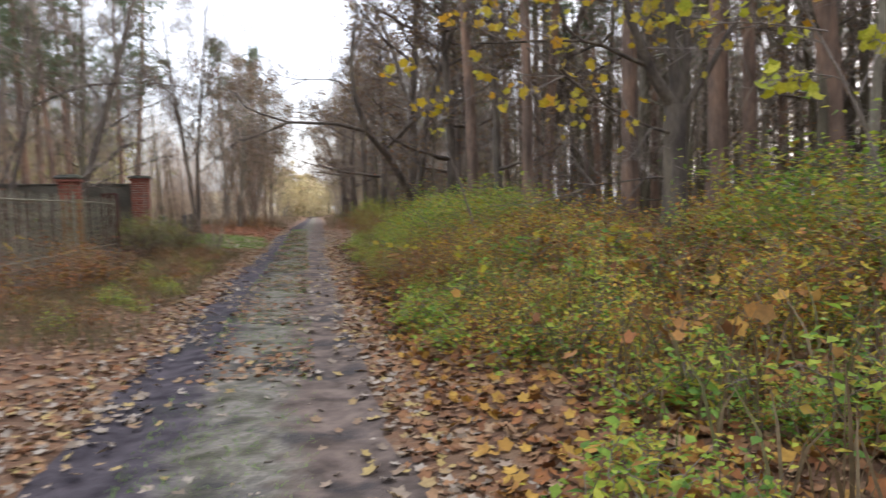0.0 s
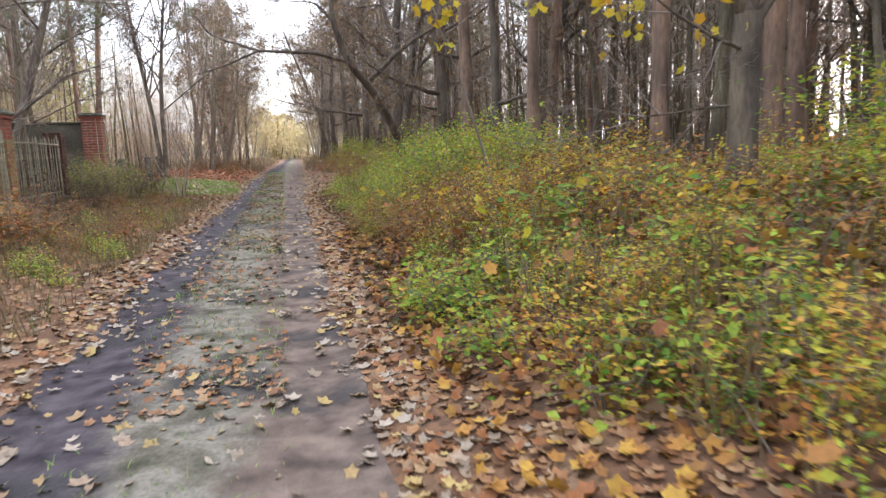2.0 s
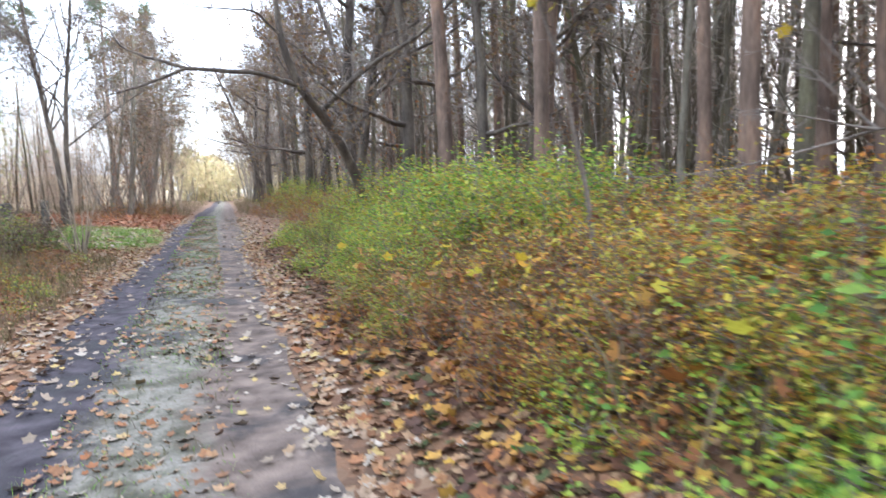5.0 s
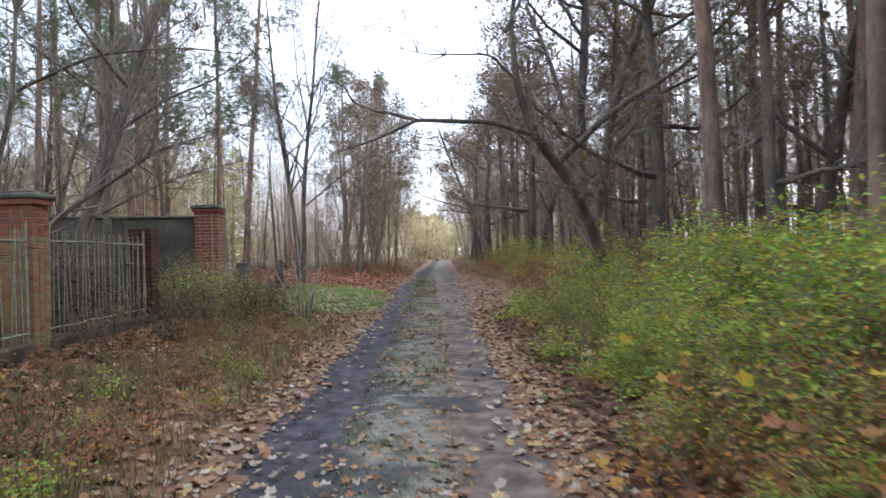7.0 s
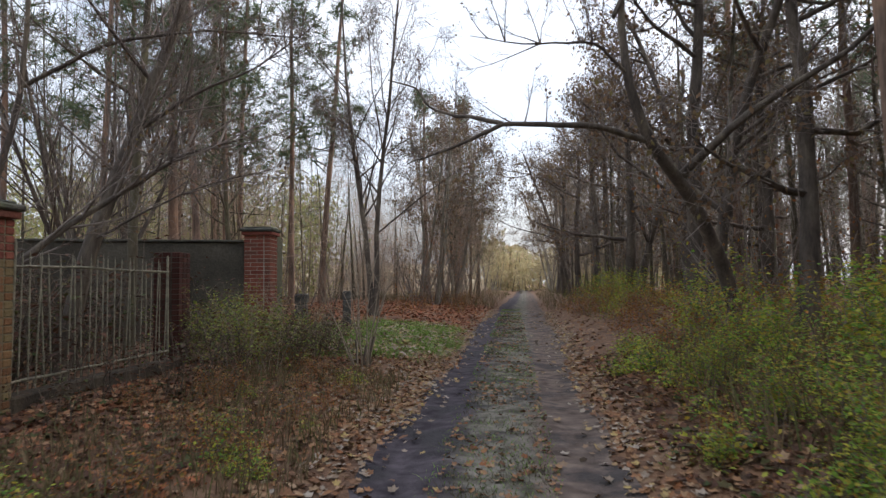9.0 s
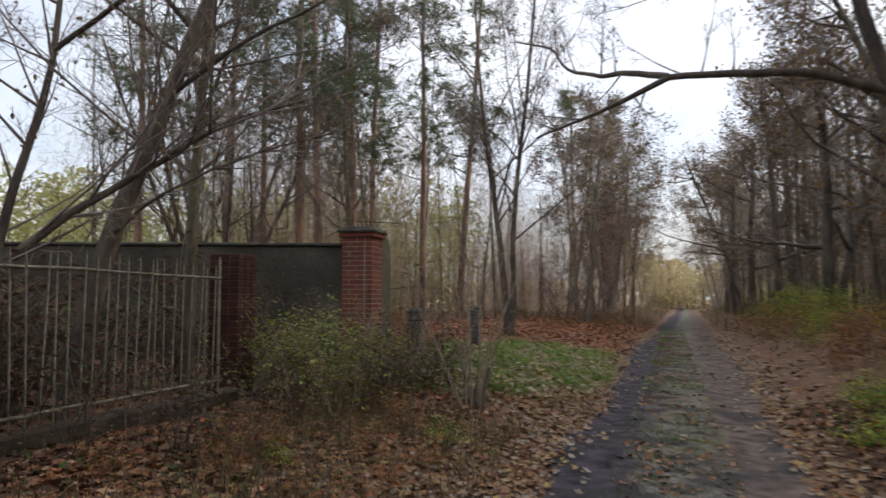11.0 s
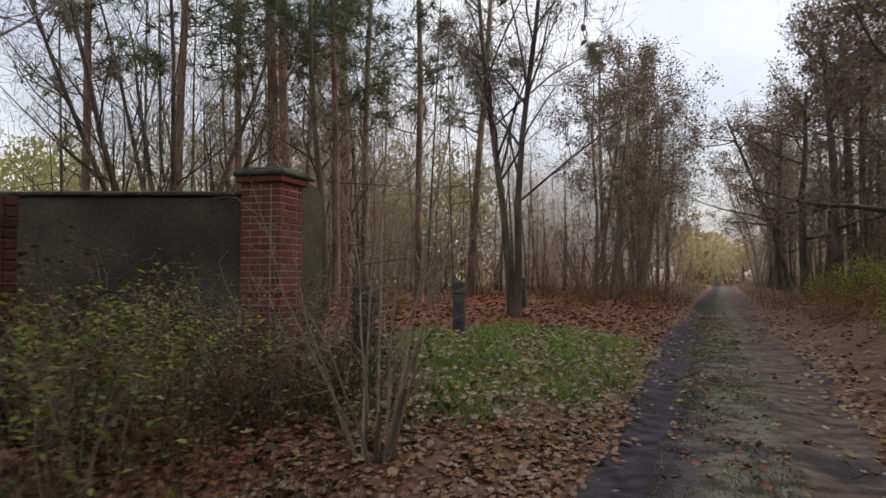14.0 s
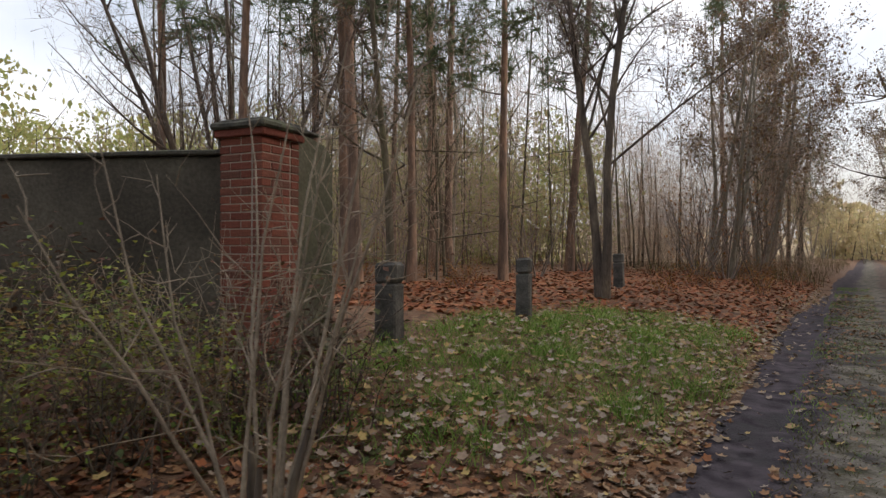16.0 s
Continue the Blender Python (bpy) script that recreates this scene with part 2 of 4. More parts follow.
PLASTER = surface("stained cement render", [(0.0444, 0.0389, 0.0297), (0.0755, 0.067, 0.0522), (0.115, 0.104, 0.0801)], 1.1, 0.95, 0.5, 30)
PLASTER_GREEN = surface("algae-stained render", [(0.06, 0.06, 0.036), (0.102, 0.099, 0.066), (0.144, 0.138, 0.102)], 1.6, 0.95, 0.5, 30)
STONE = surface("dark weathered concrete", [(0.05, 0.048, 0.044), (0.09, 0.086, 0.078), (0.14, 0.135, 0.12)], 5, 0.95, 0.7)
IRON = surface("lichen-covered iron", [(0.1, 0.095, 0.07), (0.19, 0.175, 0.125), (0.27, 0.245, 0.17)], 9, 0.8, 0.5, spec=0.4)
BASEWALL = surface("old plinth", [(0.0336, 0.0264, 0.0192), (0.0624, 0.048, 0.0336), (0.0912, 0.0744, 0.0528)], 3, 0.95, 0.7)
GOLDLEAF = surface("pale golden foliage", [(0.368, 0.299, 0.149), (0.506, 0.425, 0.241), (0.46, 0.425, 0.23), (0.529, 0.414, 0.253)], 1, 0.7, 0, rand="island", through_light=0.4)
WOODS = surface("distant brown twigs", [(0.15, 0.125, 0.112), (0.24, 0.2, 0.178), (0.31, 0.26, 0.215), (0.23, 0.215, 0.18)], 1, 0.9, 0, rand="island", through_light=0.6)
RUSTWOODS = surface("rust-brown twigs and leaves", [(0.27, 0.205, 0.17), (0.39, 0.295, 0.235), (0.47, 0.34, 0.25), (0.35, 0.3, 0.235)], 1, 0.9, 0, rand="island", through_light=0.6)
# Dry straw colour, lightened to stand in for sun on the field.
FIELD = surface("pale dry field", [(0.26, 0.205, 0.125), (0.35, 0.285, 0.175), (0.42, 0.35, 0.23)], 0.3, 0.95, 0.3, 6)
WOODS_GREEN = surface("distant greenish woods", [(0.24, 0.26, 0.1), (0.34, 0.37, 0.13), (0.42, 0.42, 0.17), (0.36, 0.3, 0.13)], 1, 0.9, 0, rand="island", through_light=0.45)

rng = np.random.default_rng(7)


# ---- mesh helpers ----
class Heap:
    """Vertices and faces gathered for one mesh."""

    def __init__(self):
        self.v, self.f, self.n = [], {3: [], 4: []}, 0

    def add(self, verts, faces):
        verts, faces = np.asarray(verts, float).reshape(-1, 3), np.asarray(faces, int)
        self.f[faces.shape[1]].append(faces + self.n)
        self.v.append(verts)
        self.n += len(verts)

    def mesh(self, name, material, smooth=False):
        me = bpy.data.meshes.new(name)
        if not self.n:
            return me
        v = np.concatenate(self.v)
        parts = [np.concatenate(p) for p in (self.f[3], self.f[4]) if p]
        loops = np.concatenate([p.ravel() for p in parts])
        sizes = np.concatenate([np.full(len(p), p.shape[1]) for p in parts])
        me.vertices.add(len(v))
        me.vertices.foreach_set("co", v.ravel())
        me.loops.add(len(loops))
        me.loops.foreach_set("vertex_index", loops)
        me.polygons.add(len(sizes))
        me.polygons.foreach_set("loop_start", np.concatenate([[0], np.cumsum(sizes)[:-1]]))
        me.update(calc_edges=True)
        if smooth:
            me.polygons.foreach_set("use_smooth", np.ones(len(sizes), bool))
        me.materials.append(material)
        return me


def unit(v):
    return v / (np.linalg.norm(v) + 1e-9)


def tube(heap, pts, radii, sides=5):
    """A tapered round limb along a line of points."""
    pts, k = np.asarray(pts, float), len(pts)
    way = np.gradient(pts, axis=0)
    way /= np.linalg.norm(way, axis=1)[:, None] + 1e-9
    ref = np.array([0.31, 0.77, 0.2]) if abs(way[0][2]) > 0.8 else np.array([0.1, 0.2, 1.0])
    a = np.cross(way, ref)
    a /= np.linalg.norm(a, axis=1)[:, None] + 1e-9
    b = np.cross(way, a)
    ang = np.arange(sides) * 2 * np.pi / sides
    ring = a[:, None] * np.cos(ang)[None, :, None] + b[:, None] * np.sin(ang)[None, :, None]
    v = pts[:, None] + ring * np.asarray(radii, float)[:, None, None]
    i, j = np.meshgrid(np.arange(k - 1), np.arange(sides), indexing="ij")
    jn = (j + 1) % sides
    f = np.stack([i * sides + j, i * sides + jn, (i + 1) * sides + jn, (i + 1) * sides + j], -1).reshape(-1, 4)
    heap.add(v, f)


def line(p, q, n, wobble, r):
    """Points from p to q with a wandering wobble."""
    t = np.linspace(0, 1, n)[:, None]
    off = np.cumsum(r.normal(0, wobble, (n, 3)), 0)
    off -= t * off[-1] + (1 - t) * off[0]
    return np.asarray(p) * (1 - t) + np.asarray(q) * t + off


# Leaf outlines, about one unit across, slightly curled
_a = np.linspace(0, 2 * np.pi, 10, endpoint=False)
_r = np.where(np.arange(10) % 2 == 0, 0.54, 0.36)
LOBED = (np.c_[np.r_[0, _r * np.cos(_a)], np.r_[0, _r * np.sin(_a)], np.r_[0.0, np.where(np.arange(10) % 2 == 0, 0.13, 0.02)]], np.array([[0, i + 1, (i + 1) % 10 + 1] for i in range(10)]))
OVAL = (np.array([[-0.5, 0, 0], [-0.15, -0.27, 0.07], [0.25, -0.22, 0.08], [0.55, 0, 0.0], [0.25, 0.22, 0.08], [-0.15, 0.27, 0.07]]), np.array([[0, 1, 5], [1, 2, 5], [2, 4, 5], [2, 3, 4]]))
BLADE = (np.array([[-0.5, -0.04, 0], [-0.5, 0.04, 0], [0.0, 0.03, 0.03], [0.5, 0, 0]]), np.array([[0, 2, 1], [0, 3, 2]]))
LEAFLET = (np.array([[-0.5, 0, 0.0], [0.05, -0.33, 0.1], [0.55, 0, -0.04], [0.05, 0.33, 0.1]]), np.array([[0, 1, 2], [0, 2, 3]]))
DIAMOND = (np.array([[-0.5, 0, 0.04], [0, -0.3, 0], [0.5, 0, 0.04], [0, 0.3, 0]]), np.array([[0, 1, 2], [0, 2, 3]]))
_n = np.random.default_rng(2)
_d = np.array([unit_v / np.linalg.norm(unit_v) for unit_v in _n.normal(0, 1, (12, 3)) + np.array([0, 0, 0.25])])
_w = np.cross(_d, np.array([0.3, 0.5, 0.8])) * 0.034
NEEDLES = (np.concatenate([np.zeros((12, 3)) - _w, _w, _d * 0.55]), np.array([[i, 12 + i, 24 + i] for i in range(12)]))
TWIGLET = (np.array([[-0.5, -0.011, 0], [-0.5, 0.011, 0], [0.5, 0, 0.05]]), np.array([[0, 1, 2]]))


def scatter(heap, shape, places, sizes, r, flat=0.4, up=None):
    """Many turned copies of a small shape. flat: how far they tip, 0 lying, 1 any way."""
    v, f = shape
    n = len(places)
    if not n:
        return
    yaw = r.uniform(0, 2 * np.pi, n)
    tip, tip2 = r.normal(0, 1.3 * flat, n), r.normal(0, 1.3 * flat, n)
    cy, sy, cx, sx, cz, sz = np.cos(tip), np.sin(tip), np.cos(tip2), np.sin(tip2), np.cos(yaw), np.sin(yaw)
    x, y, z = (v[None, :, i] * np.asarray(sizes)[:, None] for i in range(3))
    y, z = y * cx[:, None] - z * sx[:, None], y * sx[:, None] + z * cx[:, None]
    x, z = x * cy[:, None] + z * sy[:, None], -x * sy[:, None] + z * cy[:, None]
    x, y = x * cz[:, None] - y * sz[:, None], x * sz[:, None] + y * cz[:, None]
    verts = np.stack([x, y, z], -1) + np.asarray(places)[:, None]
    faces = f[None] + (np.arange(n) * len(v))[:, None, None]
    heap.add(verts.reshape(-1, 3), faces.reshape(-1, f.shape[1]))


def part(name, data, parent, label=""):
    """A mesh, or a heap's mesh, as one part under a thing."""
    ob = new(name, data)
    ob.parent = parent
    return tagged(ob, label) if label else ob


def box_mesh(name, sx, sy, sz, material, bevel=0.0, wear=0.0):
    """A block that stands on its base, with softened edges."""
    bm = bmesh.new()
    bmesh.ops.create_cube(bm, size=1)
    bmesh.ops.scale(bm, vec=(sx, sy, sz), verts=bm.verts)
    bmesh.ops.translate(bm, vec=(0, 0, sz / 2), verts=bm.verts)
    if bevel:
        bmesh.ops.bevel(bm, geom=bm.edges[:], offset=bevel, segments=1, affect="EDGES")
    if wear:
        bmesh.ops.subdivide_edges(bm, edges=bm.edges[:], cuts=3, use_grid_fill=True)
        for v in bm.verts:
            v.co += noise.noise_vector(v.co * 4) * wear
    me = bpy.data.meshes.new(name)
    bm.to_mesh(me)
    bm.free()
    me.materials.append(material)
    return me


# ---- ground ----
LX, LZ = [0, 0.5, 1.2, 2.2, 3.4, 5, 12], [0, 0.09, 0.19, 0.27, 0.36, 0.45, 0.5]
RX, RZ = [0, 0.3, 0.8, 1.6, 2.6, 5, 20], [0, 0.03, 0.14, 0.34, 0.5, 0.6, 0.6]


def far_bend(y):
    """The track drifts slightly to one side in the distance."""
    return 1.1 * np.clip((np.asarray(y, float) - 32) / 58, 0, 2)


def edge_left(y):
    return -1.72 + far_bend(y) + 0.1 * np.sin(y * 0.31) + 0.05 * np.sin(y * 1.7) + 0.12 * np.exp(-((y - 14) / 5) ** 2)


def edge_right(y):
    return 0.28 + far_bend(y) + 0.06 * np.sin(y * 0.43 + 1) + 0.04 * np.sin(y * 2.1) + 0.4 * np.clip((y - 16) / 14, 0, 1)


def rise(x, y):
    """Height of the ground beside the track, without the small bumps."""
    x, y = np.asarray(x, float), np.asarray(y, float)
    left, right = edge_left(y) - x, x - edge_right(y)
    k = np.interp(y, [14, 28], [0.8, 1.15])
    return np.where(left > 0, np.interp(left, LX, LZ) * k, np.where(right > 0, np.interp(right, RX, RZ), 0.0))


def bumps(x, y):
    return 0.035 * np.sin(x * 2.3 + np.sin(y * 1.1)) * np.sin(y * 1.9 + 0.7 * np.sin(x * 1.7)) + 0.015 * np.sin(x * 6.1 + y * 2.2) * np.sin(y * 5.3 - x)


def gz(x, y):
    off = np.clip(np.maximum(edge_left(y) - x, x - edge_right(y)) / 0.8, 0, 1)
    return rise(x, y) + bumps(x, y) * off


def sheet(name, xs, ys, height, material, slots=None):
    x, y = np.meshgrid(xs, ys, indexing="ij")
    v = np.stack([x, y, height(x, y)], -1).reshape(-1, 3)
    i, j = np.meshgrid(np.arange(len(xs) - 1), np.arange(len(ys) - 1), indexing="ij")
    w = len(ys)
    f = np.stack([i * w + j, (i + 1) * w + j, (i + 1) * w + j + 1, i * w + j + 1], -1).reshape(-1, 4)
    h = Heap()
    h.add(v, f)
    return new(name, h.mesh(name, material, True))


far_steps = np.array([1.0, 2.2, 4, 7, 12, 20, 35, 60, 110, 200, 400, 800, 1500])
gx = np.r_[-9 - far_steps[::-1], np.arange(-9, 9.01, 0.15), 9 + far_steps]
gy = np.r_[-4 - far_steps[::-1], np.arange(-4, 50.01, 0.25), 50 + far_steps]
ground = sheet("ground", gx, gy, lambda x, y: gz(x, y) - 0.05 * ((x > edge_left(y) + 0.05) & (x < edge_right(y) - 0.05)), SOIL)
tagged(ground, "brown forest soil under fallen leaves", "ground", kind="structure")


def road_height(u, y, x):
    ruts = -0.03 * np.exp(-((u - 0.14) / 0.1) ** 2) - 0.025 * np.exp(-((u - 0.86) / 0.1) ** 2)
    return 0.004 + ruts + 0.012 * np.sin(x * 5 + y * 2.1) * np.sin(y * 3.3 + x) + 0.006 * np.sin(y * 9.1 + x * 7)


def make_road():
    us, ys = np.linspace(-0.02, 1.02, 27), np.r_[np.arange(-30, -4, 2), np.arange(-4, 50, 0.2), np.arange(50, 130, 2.0), 160, 200, 300]
    u, y = np.meshgrid(us, ys, indexing="ij")
    x = edge_left(y) * (1 - u) + edge_right(y) * u
    v = np.stack([x, y, road_height(u, y, x)], -1).reshape(-1, 3)
    i, j = np.meshgrid(np.arange(len(us) - 1), np.arange(len(ys) - 1), indexing="ij")
    w = len(ys)
    f = np.stack([i * w + j, (i + 1) * w + j, (i + 1) * w + j + 1, i * w + j + 1], -1).reshape(-1, 4)
    h = Heap()
    h.add(v, f)
    me = h.mesh("road", ROAD, True)
    me.attributes.new("across", "FLOAT", "POINT").data.foreach_set("value", u.ravel())
    return tagged(new("road", me), "narrow dirt track with two ruts and a grassy middle", "track", kind="structure")


make_road()


# ---- trees ----
class Growth:
    """Where the pieces of a growing tree go: stems and main limbs singly, twigs together."""

    def __init__(self, solo):
        self.pieces, self.twigs, self.solo = [], Heap(), solo


class Tangle:
    """Where all of a twiggy growth goes into one mesh."""

    def __init__(self, heap):
        self.twigs = heap


def limb(heaps, p, d, length, r, level, cfg, g, tips):
    """One limb and, in turn, the limbs that grow from it."""
    segs = cfg["segs"][level]
    pts, way = [np.array(p, float)], unit(np.array(d, float))
    for _ in range(segs):
        way = unit(way + g.normal(0, cfg["wander"][level], 3) + np.array([0, 0, cfg["lift"][level]]))
        pts.append(pts[-1] + way * length / segs)
    pts = np.array(pts)
    radii = r * np.linspace(1, cfg["taper"][level], segs + 1)
    if level == 0:
        radii[0] *= 1.35
    if isinstance(heaps, Growth) and level < heaps.solo:
        own = Heap()
        tube(own, pts, radii, cfg["sides"][level])
        heaps.pieces.append(("trunk" if level == 0 else "limb", own))
    else:
        tube(heaps.twigs, pts, radii, cfg["sides"][level])
    if level + 1 >= len(cfg["count"]) + 1:
        tips.append(pts)
        return
    for _ in range(cfg["count"][level]):
        t = g.uniform(cfg["from"][level], 0.99)
        i = min(int(t * segs), segs - 1)
        fr = t * segs - i
        q = pts[i] * (1 - fr) + pts[i + 1] * fr
        axis = unit(pts[i + 1] - pts[i])
        side = unit(np.cross(axis, g.normal(0, 1, 3)))
        a = radians(cfg["angle"][level] + g.normal(0, 10))
        out = axis * math.cos(a) + side * math.sin(a)
        limb(heaps, q, out, length * cfg["ratio"][level] * g.uniform(0.55, 1.15) * (1.15 - 0.55 * t), max(radii[i] * cfg["thin"][level], 0.004), level + 1, cfg, g, tips)


DECIDUOUS = dict(segs=[8, 4, 3, 1], wander=[0.06, 0.13, 0.18, 0.2], lift=[0.03, 0.07, 0.05, 0.02], taper=[0.25, 0.25, 0.3, 0.4], sides=[7, 4, 3, 3], count=[13, 5, 4], **{"from": [0.25, 0.25, 0.2]}, angle=[48, 45, 45], ratio=[0.36, 0.45, 0.5], thin=[0.42, 0.5, 0.55])
OAK = dict(segs=[8, 6, 4, 1], wander=[0.1, 0.22, 0.26, 0.25], lift=[0.03, 0.03, 0.02, 0.0], taper=[0.35, 0.2, 0.25, 0.4], sides=[8, 4, 3, 3], count=[14, 8, 6], **{"from": [0.22, 0.2, 0.15]}, angle=[62, 50, 48], ratio=[0.52, 0.42, 0.45], thin=[0.5, 0.5, 0.5])
PINE = dict(segs=[8, 4, 2], wander=[0.025, 0.12, 0.2], lift=[0.02, 0.05, 0.05], taper=[0.35, 0.2, 0.3], sides=[8, 4, 3], count=[20, 4], **{"from": [0.38, 0.3]}, angle=[72, 45], ratio=[0.16, 0.5], thin=[0.3, 0.5])
SPRAY = dict(segs=[5, 3, 2], wander=[0.07, 0.14, 0.2], lift=[0.05, 0.05, 0.02], taper=[0.2, 0.25, 0.4], sides=[5, 3, 3], count=[8, 4], **{"from": [0.25, 0.2]}, angle=[38, 42], ratio=[0.4, 0.45], thin=[0.5, 0.55])


def make_tree(name, cfg, height, r, bark, twig, g, leaf=None, leaves=0, leaf_size=0.08, shape=OVAL, lean=(0, 0), label="", stems=1, splay=0.25, low=0.0, droop=0.15, split=True, solo=2, fine=0):
    """A tree at the origin: trunk, limbs, and what leaves it still has."""
    root = new(name)
    heaps, tips = Growth(solo) if split else Tangle(Heap()), []
    for s in range(stems):
        a = 2 * np.pi * s / stems + g.uniform(0, 1)
        k = splay if stems > 1 else 0
        d = np.array([lean[0] + k * math.cos(a), lean[1] + k * math.sin(a), 1.0])
        limb(heaps, (0.5 * k * math.cos(a) * r * 8, 0.5 * k * math.sin(a) * r * 8, -0.25), d, height * g.uniform(0.85, 1.05), r * g.uniform(0.8, 1.1), 0, cfg, g, tips)
    for piece, own in heaps.pieces if split else ():
        part(piece, own.mesh(piece, bark, True), root)
    if fine and tips:
        ends = np.concatenate(tips)
        at = ends[np.random.default_rng(3).integers(0, len(ends), fine)]
        own = np.random.default_rng(4)
        scatter(heaps.twigs, TWIGLET, at + own.normal(0, 0.12, (fine, 3)), own.uniform(0.35, 0.9, fine), own, 0.6)
    tagged(part("twig_growth", heaps.twigs.mesh("twig_growth", twig), root), kind="stuff")
    if leaves and tips:
        h, at = Heap(), np.concatenate(tips)
        at = at[at[:, 2] > low]
        pick = at[g.integers(0, len(at), leaves)] + g.normal(0, droop, (leaves, 3))
        scatter(h, shape, pick, leaf_size * g.uniform(0.6, 1.3, leaves), g, 0.9)
        tagged(part("crown", h.mesh("crown", leaf), root), kind="stuff")
    return tagged(root, label, "tree")


def stand(root, x, y, turn=0.0, size=1.0, sink=0.0):
    root.matrix_basis = pose(x, y, float(gz(x, y)) - sink, 0, 0, turn) @ Matrix.Diagonal((size, size, size, 1))
    return root


def plant(master, x, y, turn, size):
    """A copy of a grown tree or bush, set on the ground."""
    ob = copy_thing(master, pose(x, y, float(gz(x, y)), 0, 0, turn))
    ob.scale = (size, size, size)
    return ob


g = np.random.default_rng(11)
pines = [make_tree("pine_tree", PINE, 17 + i, 0.17 + 0.02 * i, BARK_PINE, TWIG, np.random.default_rng(20 + i), NEEDLE, 460, 0.7, NEEDLES, label="tall pine with a bare brown trunk and green crown", low=6, droop=0.25, solo=1) for i in range(3)]
bares = [make_tree("bare_tree", DECIDUOUS, 11 + 1.5 * i, 0.1 + 0.015 * i, (BARK_GREY, BARK_MOSS, BARK_GREY)[i], TWIG, np.random.default_rng(30 + i), DEADLEAF, 600, 0.1, DIAMOND, label="slender leafless tree with a grey trunk and fine twigs", fine=1500) for i in range(3)]
oaks = [make_tree("oak_tree", OAK, 8.5 + i, 0.17, BARK_DARK, TWIG, np.random.default_rng(40 + i), DEADLEAF, 2000, 0.12, DIAMOND, label="dark oak with crooked spreading limbs and few leaves", fine=1500) for i in range(2)]
rusty = [make_tree("rusty_tree", dict(DECIDUOUS, count=[11, 5, 4]), 10 + i, 0.1, BARK_GREY, TWIG, np.random.default_rng(50 + i), DEADLEAF, 2800, 0.11, DIAMOND, label="tree with rust-brown leaves still on its twigs", stems=2, splay=0.15, fine=1500) for i in range(2)]
scrubs = [make_tree("scrub", dict(SPRAY, segs=[4, 3, 1]), 3.2 + 0.5 * i, 0.03, TWIG, TWIG, np.random.default_rng(60 + i), BROWNLEAF, 160, 0.08, DIAMOND, label="leafless tangled scrub of thin stems", stems=5, splay=0.5, split=False) for i in range(2)]
golds = [make_tree("golden_tree", dict(DECIDUOUS, count=[9, 3, 3]), 6.5, 0.09, BARK_GREY, TWIG_PALE, np.random.default_rng(70), GOLDLEAF, 700, 0.3, DIAMOND, label="golden-leaved tree at the end of the track", stems=2, solo=1)]
used = set()


def glade(x, y):
    """The treeless strip that runs from the clearing out to the open field."""
    return y > 35 and -0.36 - 0.25 * (y - 8) < x < -0.36 - 0.17 * (y - 8)


def put(kind, x, y, size=None, turn=None):
    """The master itself the first time, copies after that."""
    if glade(x, y):
        return None
    k = len(used)
    m = kind[(k * 7 + int(abs(x * 3))) % len(kind)]
    size, turn = size or g.uniform(0.85, 1.15), g.uniform(0, 360) if turn is None else turn
    if m.name in used:
        return plant(m, x, y, turn, size)
    used.add(m.name)
    return stand(m, x, y, turn, size)


# Trees by the track on the side of the bank
for x, y, kind, s in ((6.3, 12.9, pines, 1.0), (5.7, 17.4, pines, 1.1), (7.4, 20.6, pines, 1.0), (5.3, 21.5, pines, 1.15), (5.6, 20.2, oaks, 0.85), (5.1, 24.7, oaks, 1.15), (4.3, 28.3, oaks, 1.25), (8.4, 9.8, pines, 1.2), (9.6, 13.5, pines, 1.0), (7.7, 15.4, pines, 0.95), (11.2, 31.4, pines, 1.1), (10.6, 24.5, pines, 1.0), (7.6, 8.3, bares, 1.0), (5.7, 5.6, bares, 0.95), (6.9, 6.6, pines, 0.9), (7.2, 11.4, pines, 0.9)):
    put(kind, x, y, s)
for y in np.arange(31, 100, 4.2):
    put(oaks if y < 80 else rusty, 4.4 + g.uniform(-0.6, 1.2), y + g.uniform(-1, 1), g.uniform(1.15, 1.5))
for y in np.arange(24, 70, 8.5):
    put(oaks, 8.5 + g.uniform(-1.5, 1.5), y + g.uniform(-1, 1), g.uniform(1.0, 1.4))
for _ in range(50):
    x, y = g.uniform(8, 36), g.uniform(4, 90)
    put((pines, pines, bares, oaks)[g.integers(0, 4)], x, y)
for _ in range(26):
    put((bares, oaks, bares, pines)[g.integers(0, 4)], g.uniform(7.5, 24), g.uniform(1, 36), g.uniform(0.85, 1.2))
for _ in range(18):
    put(scrubs, g.uniform(4.5, 14), g.uniform(14, 60), g.uniform(0.8, 1.4))

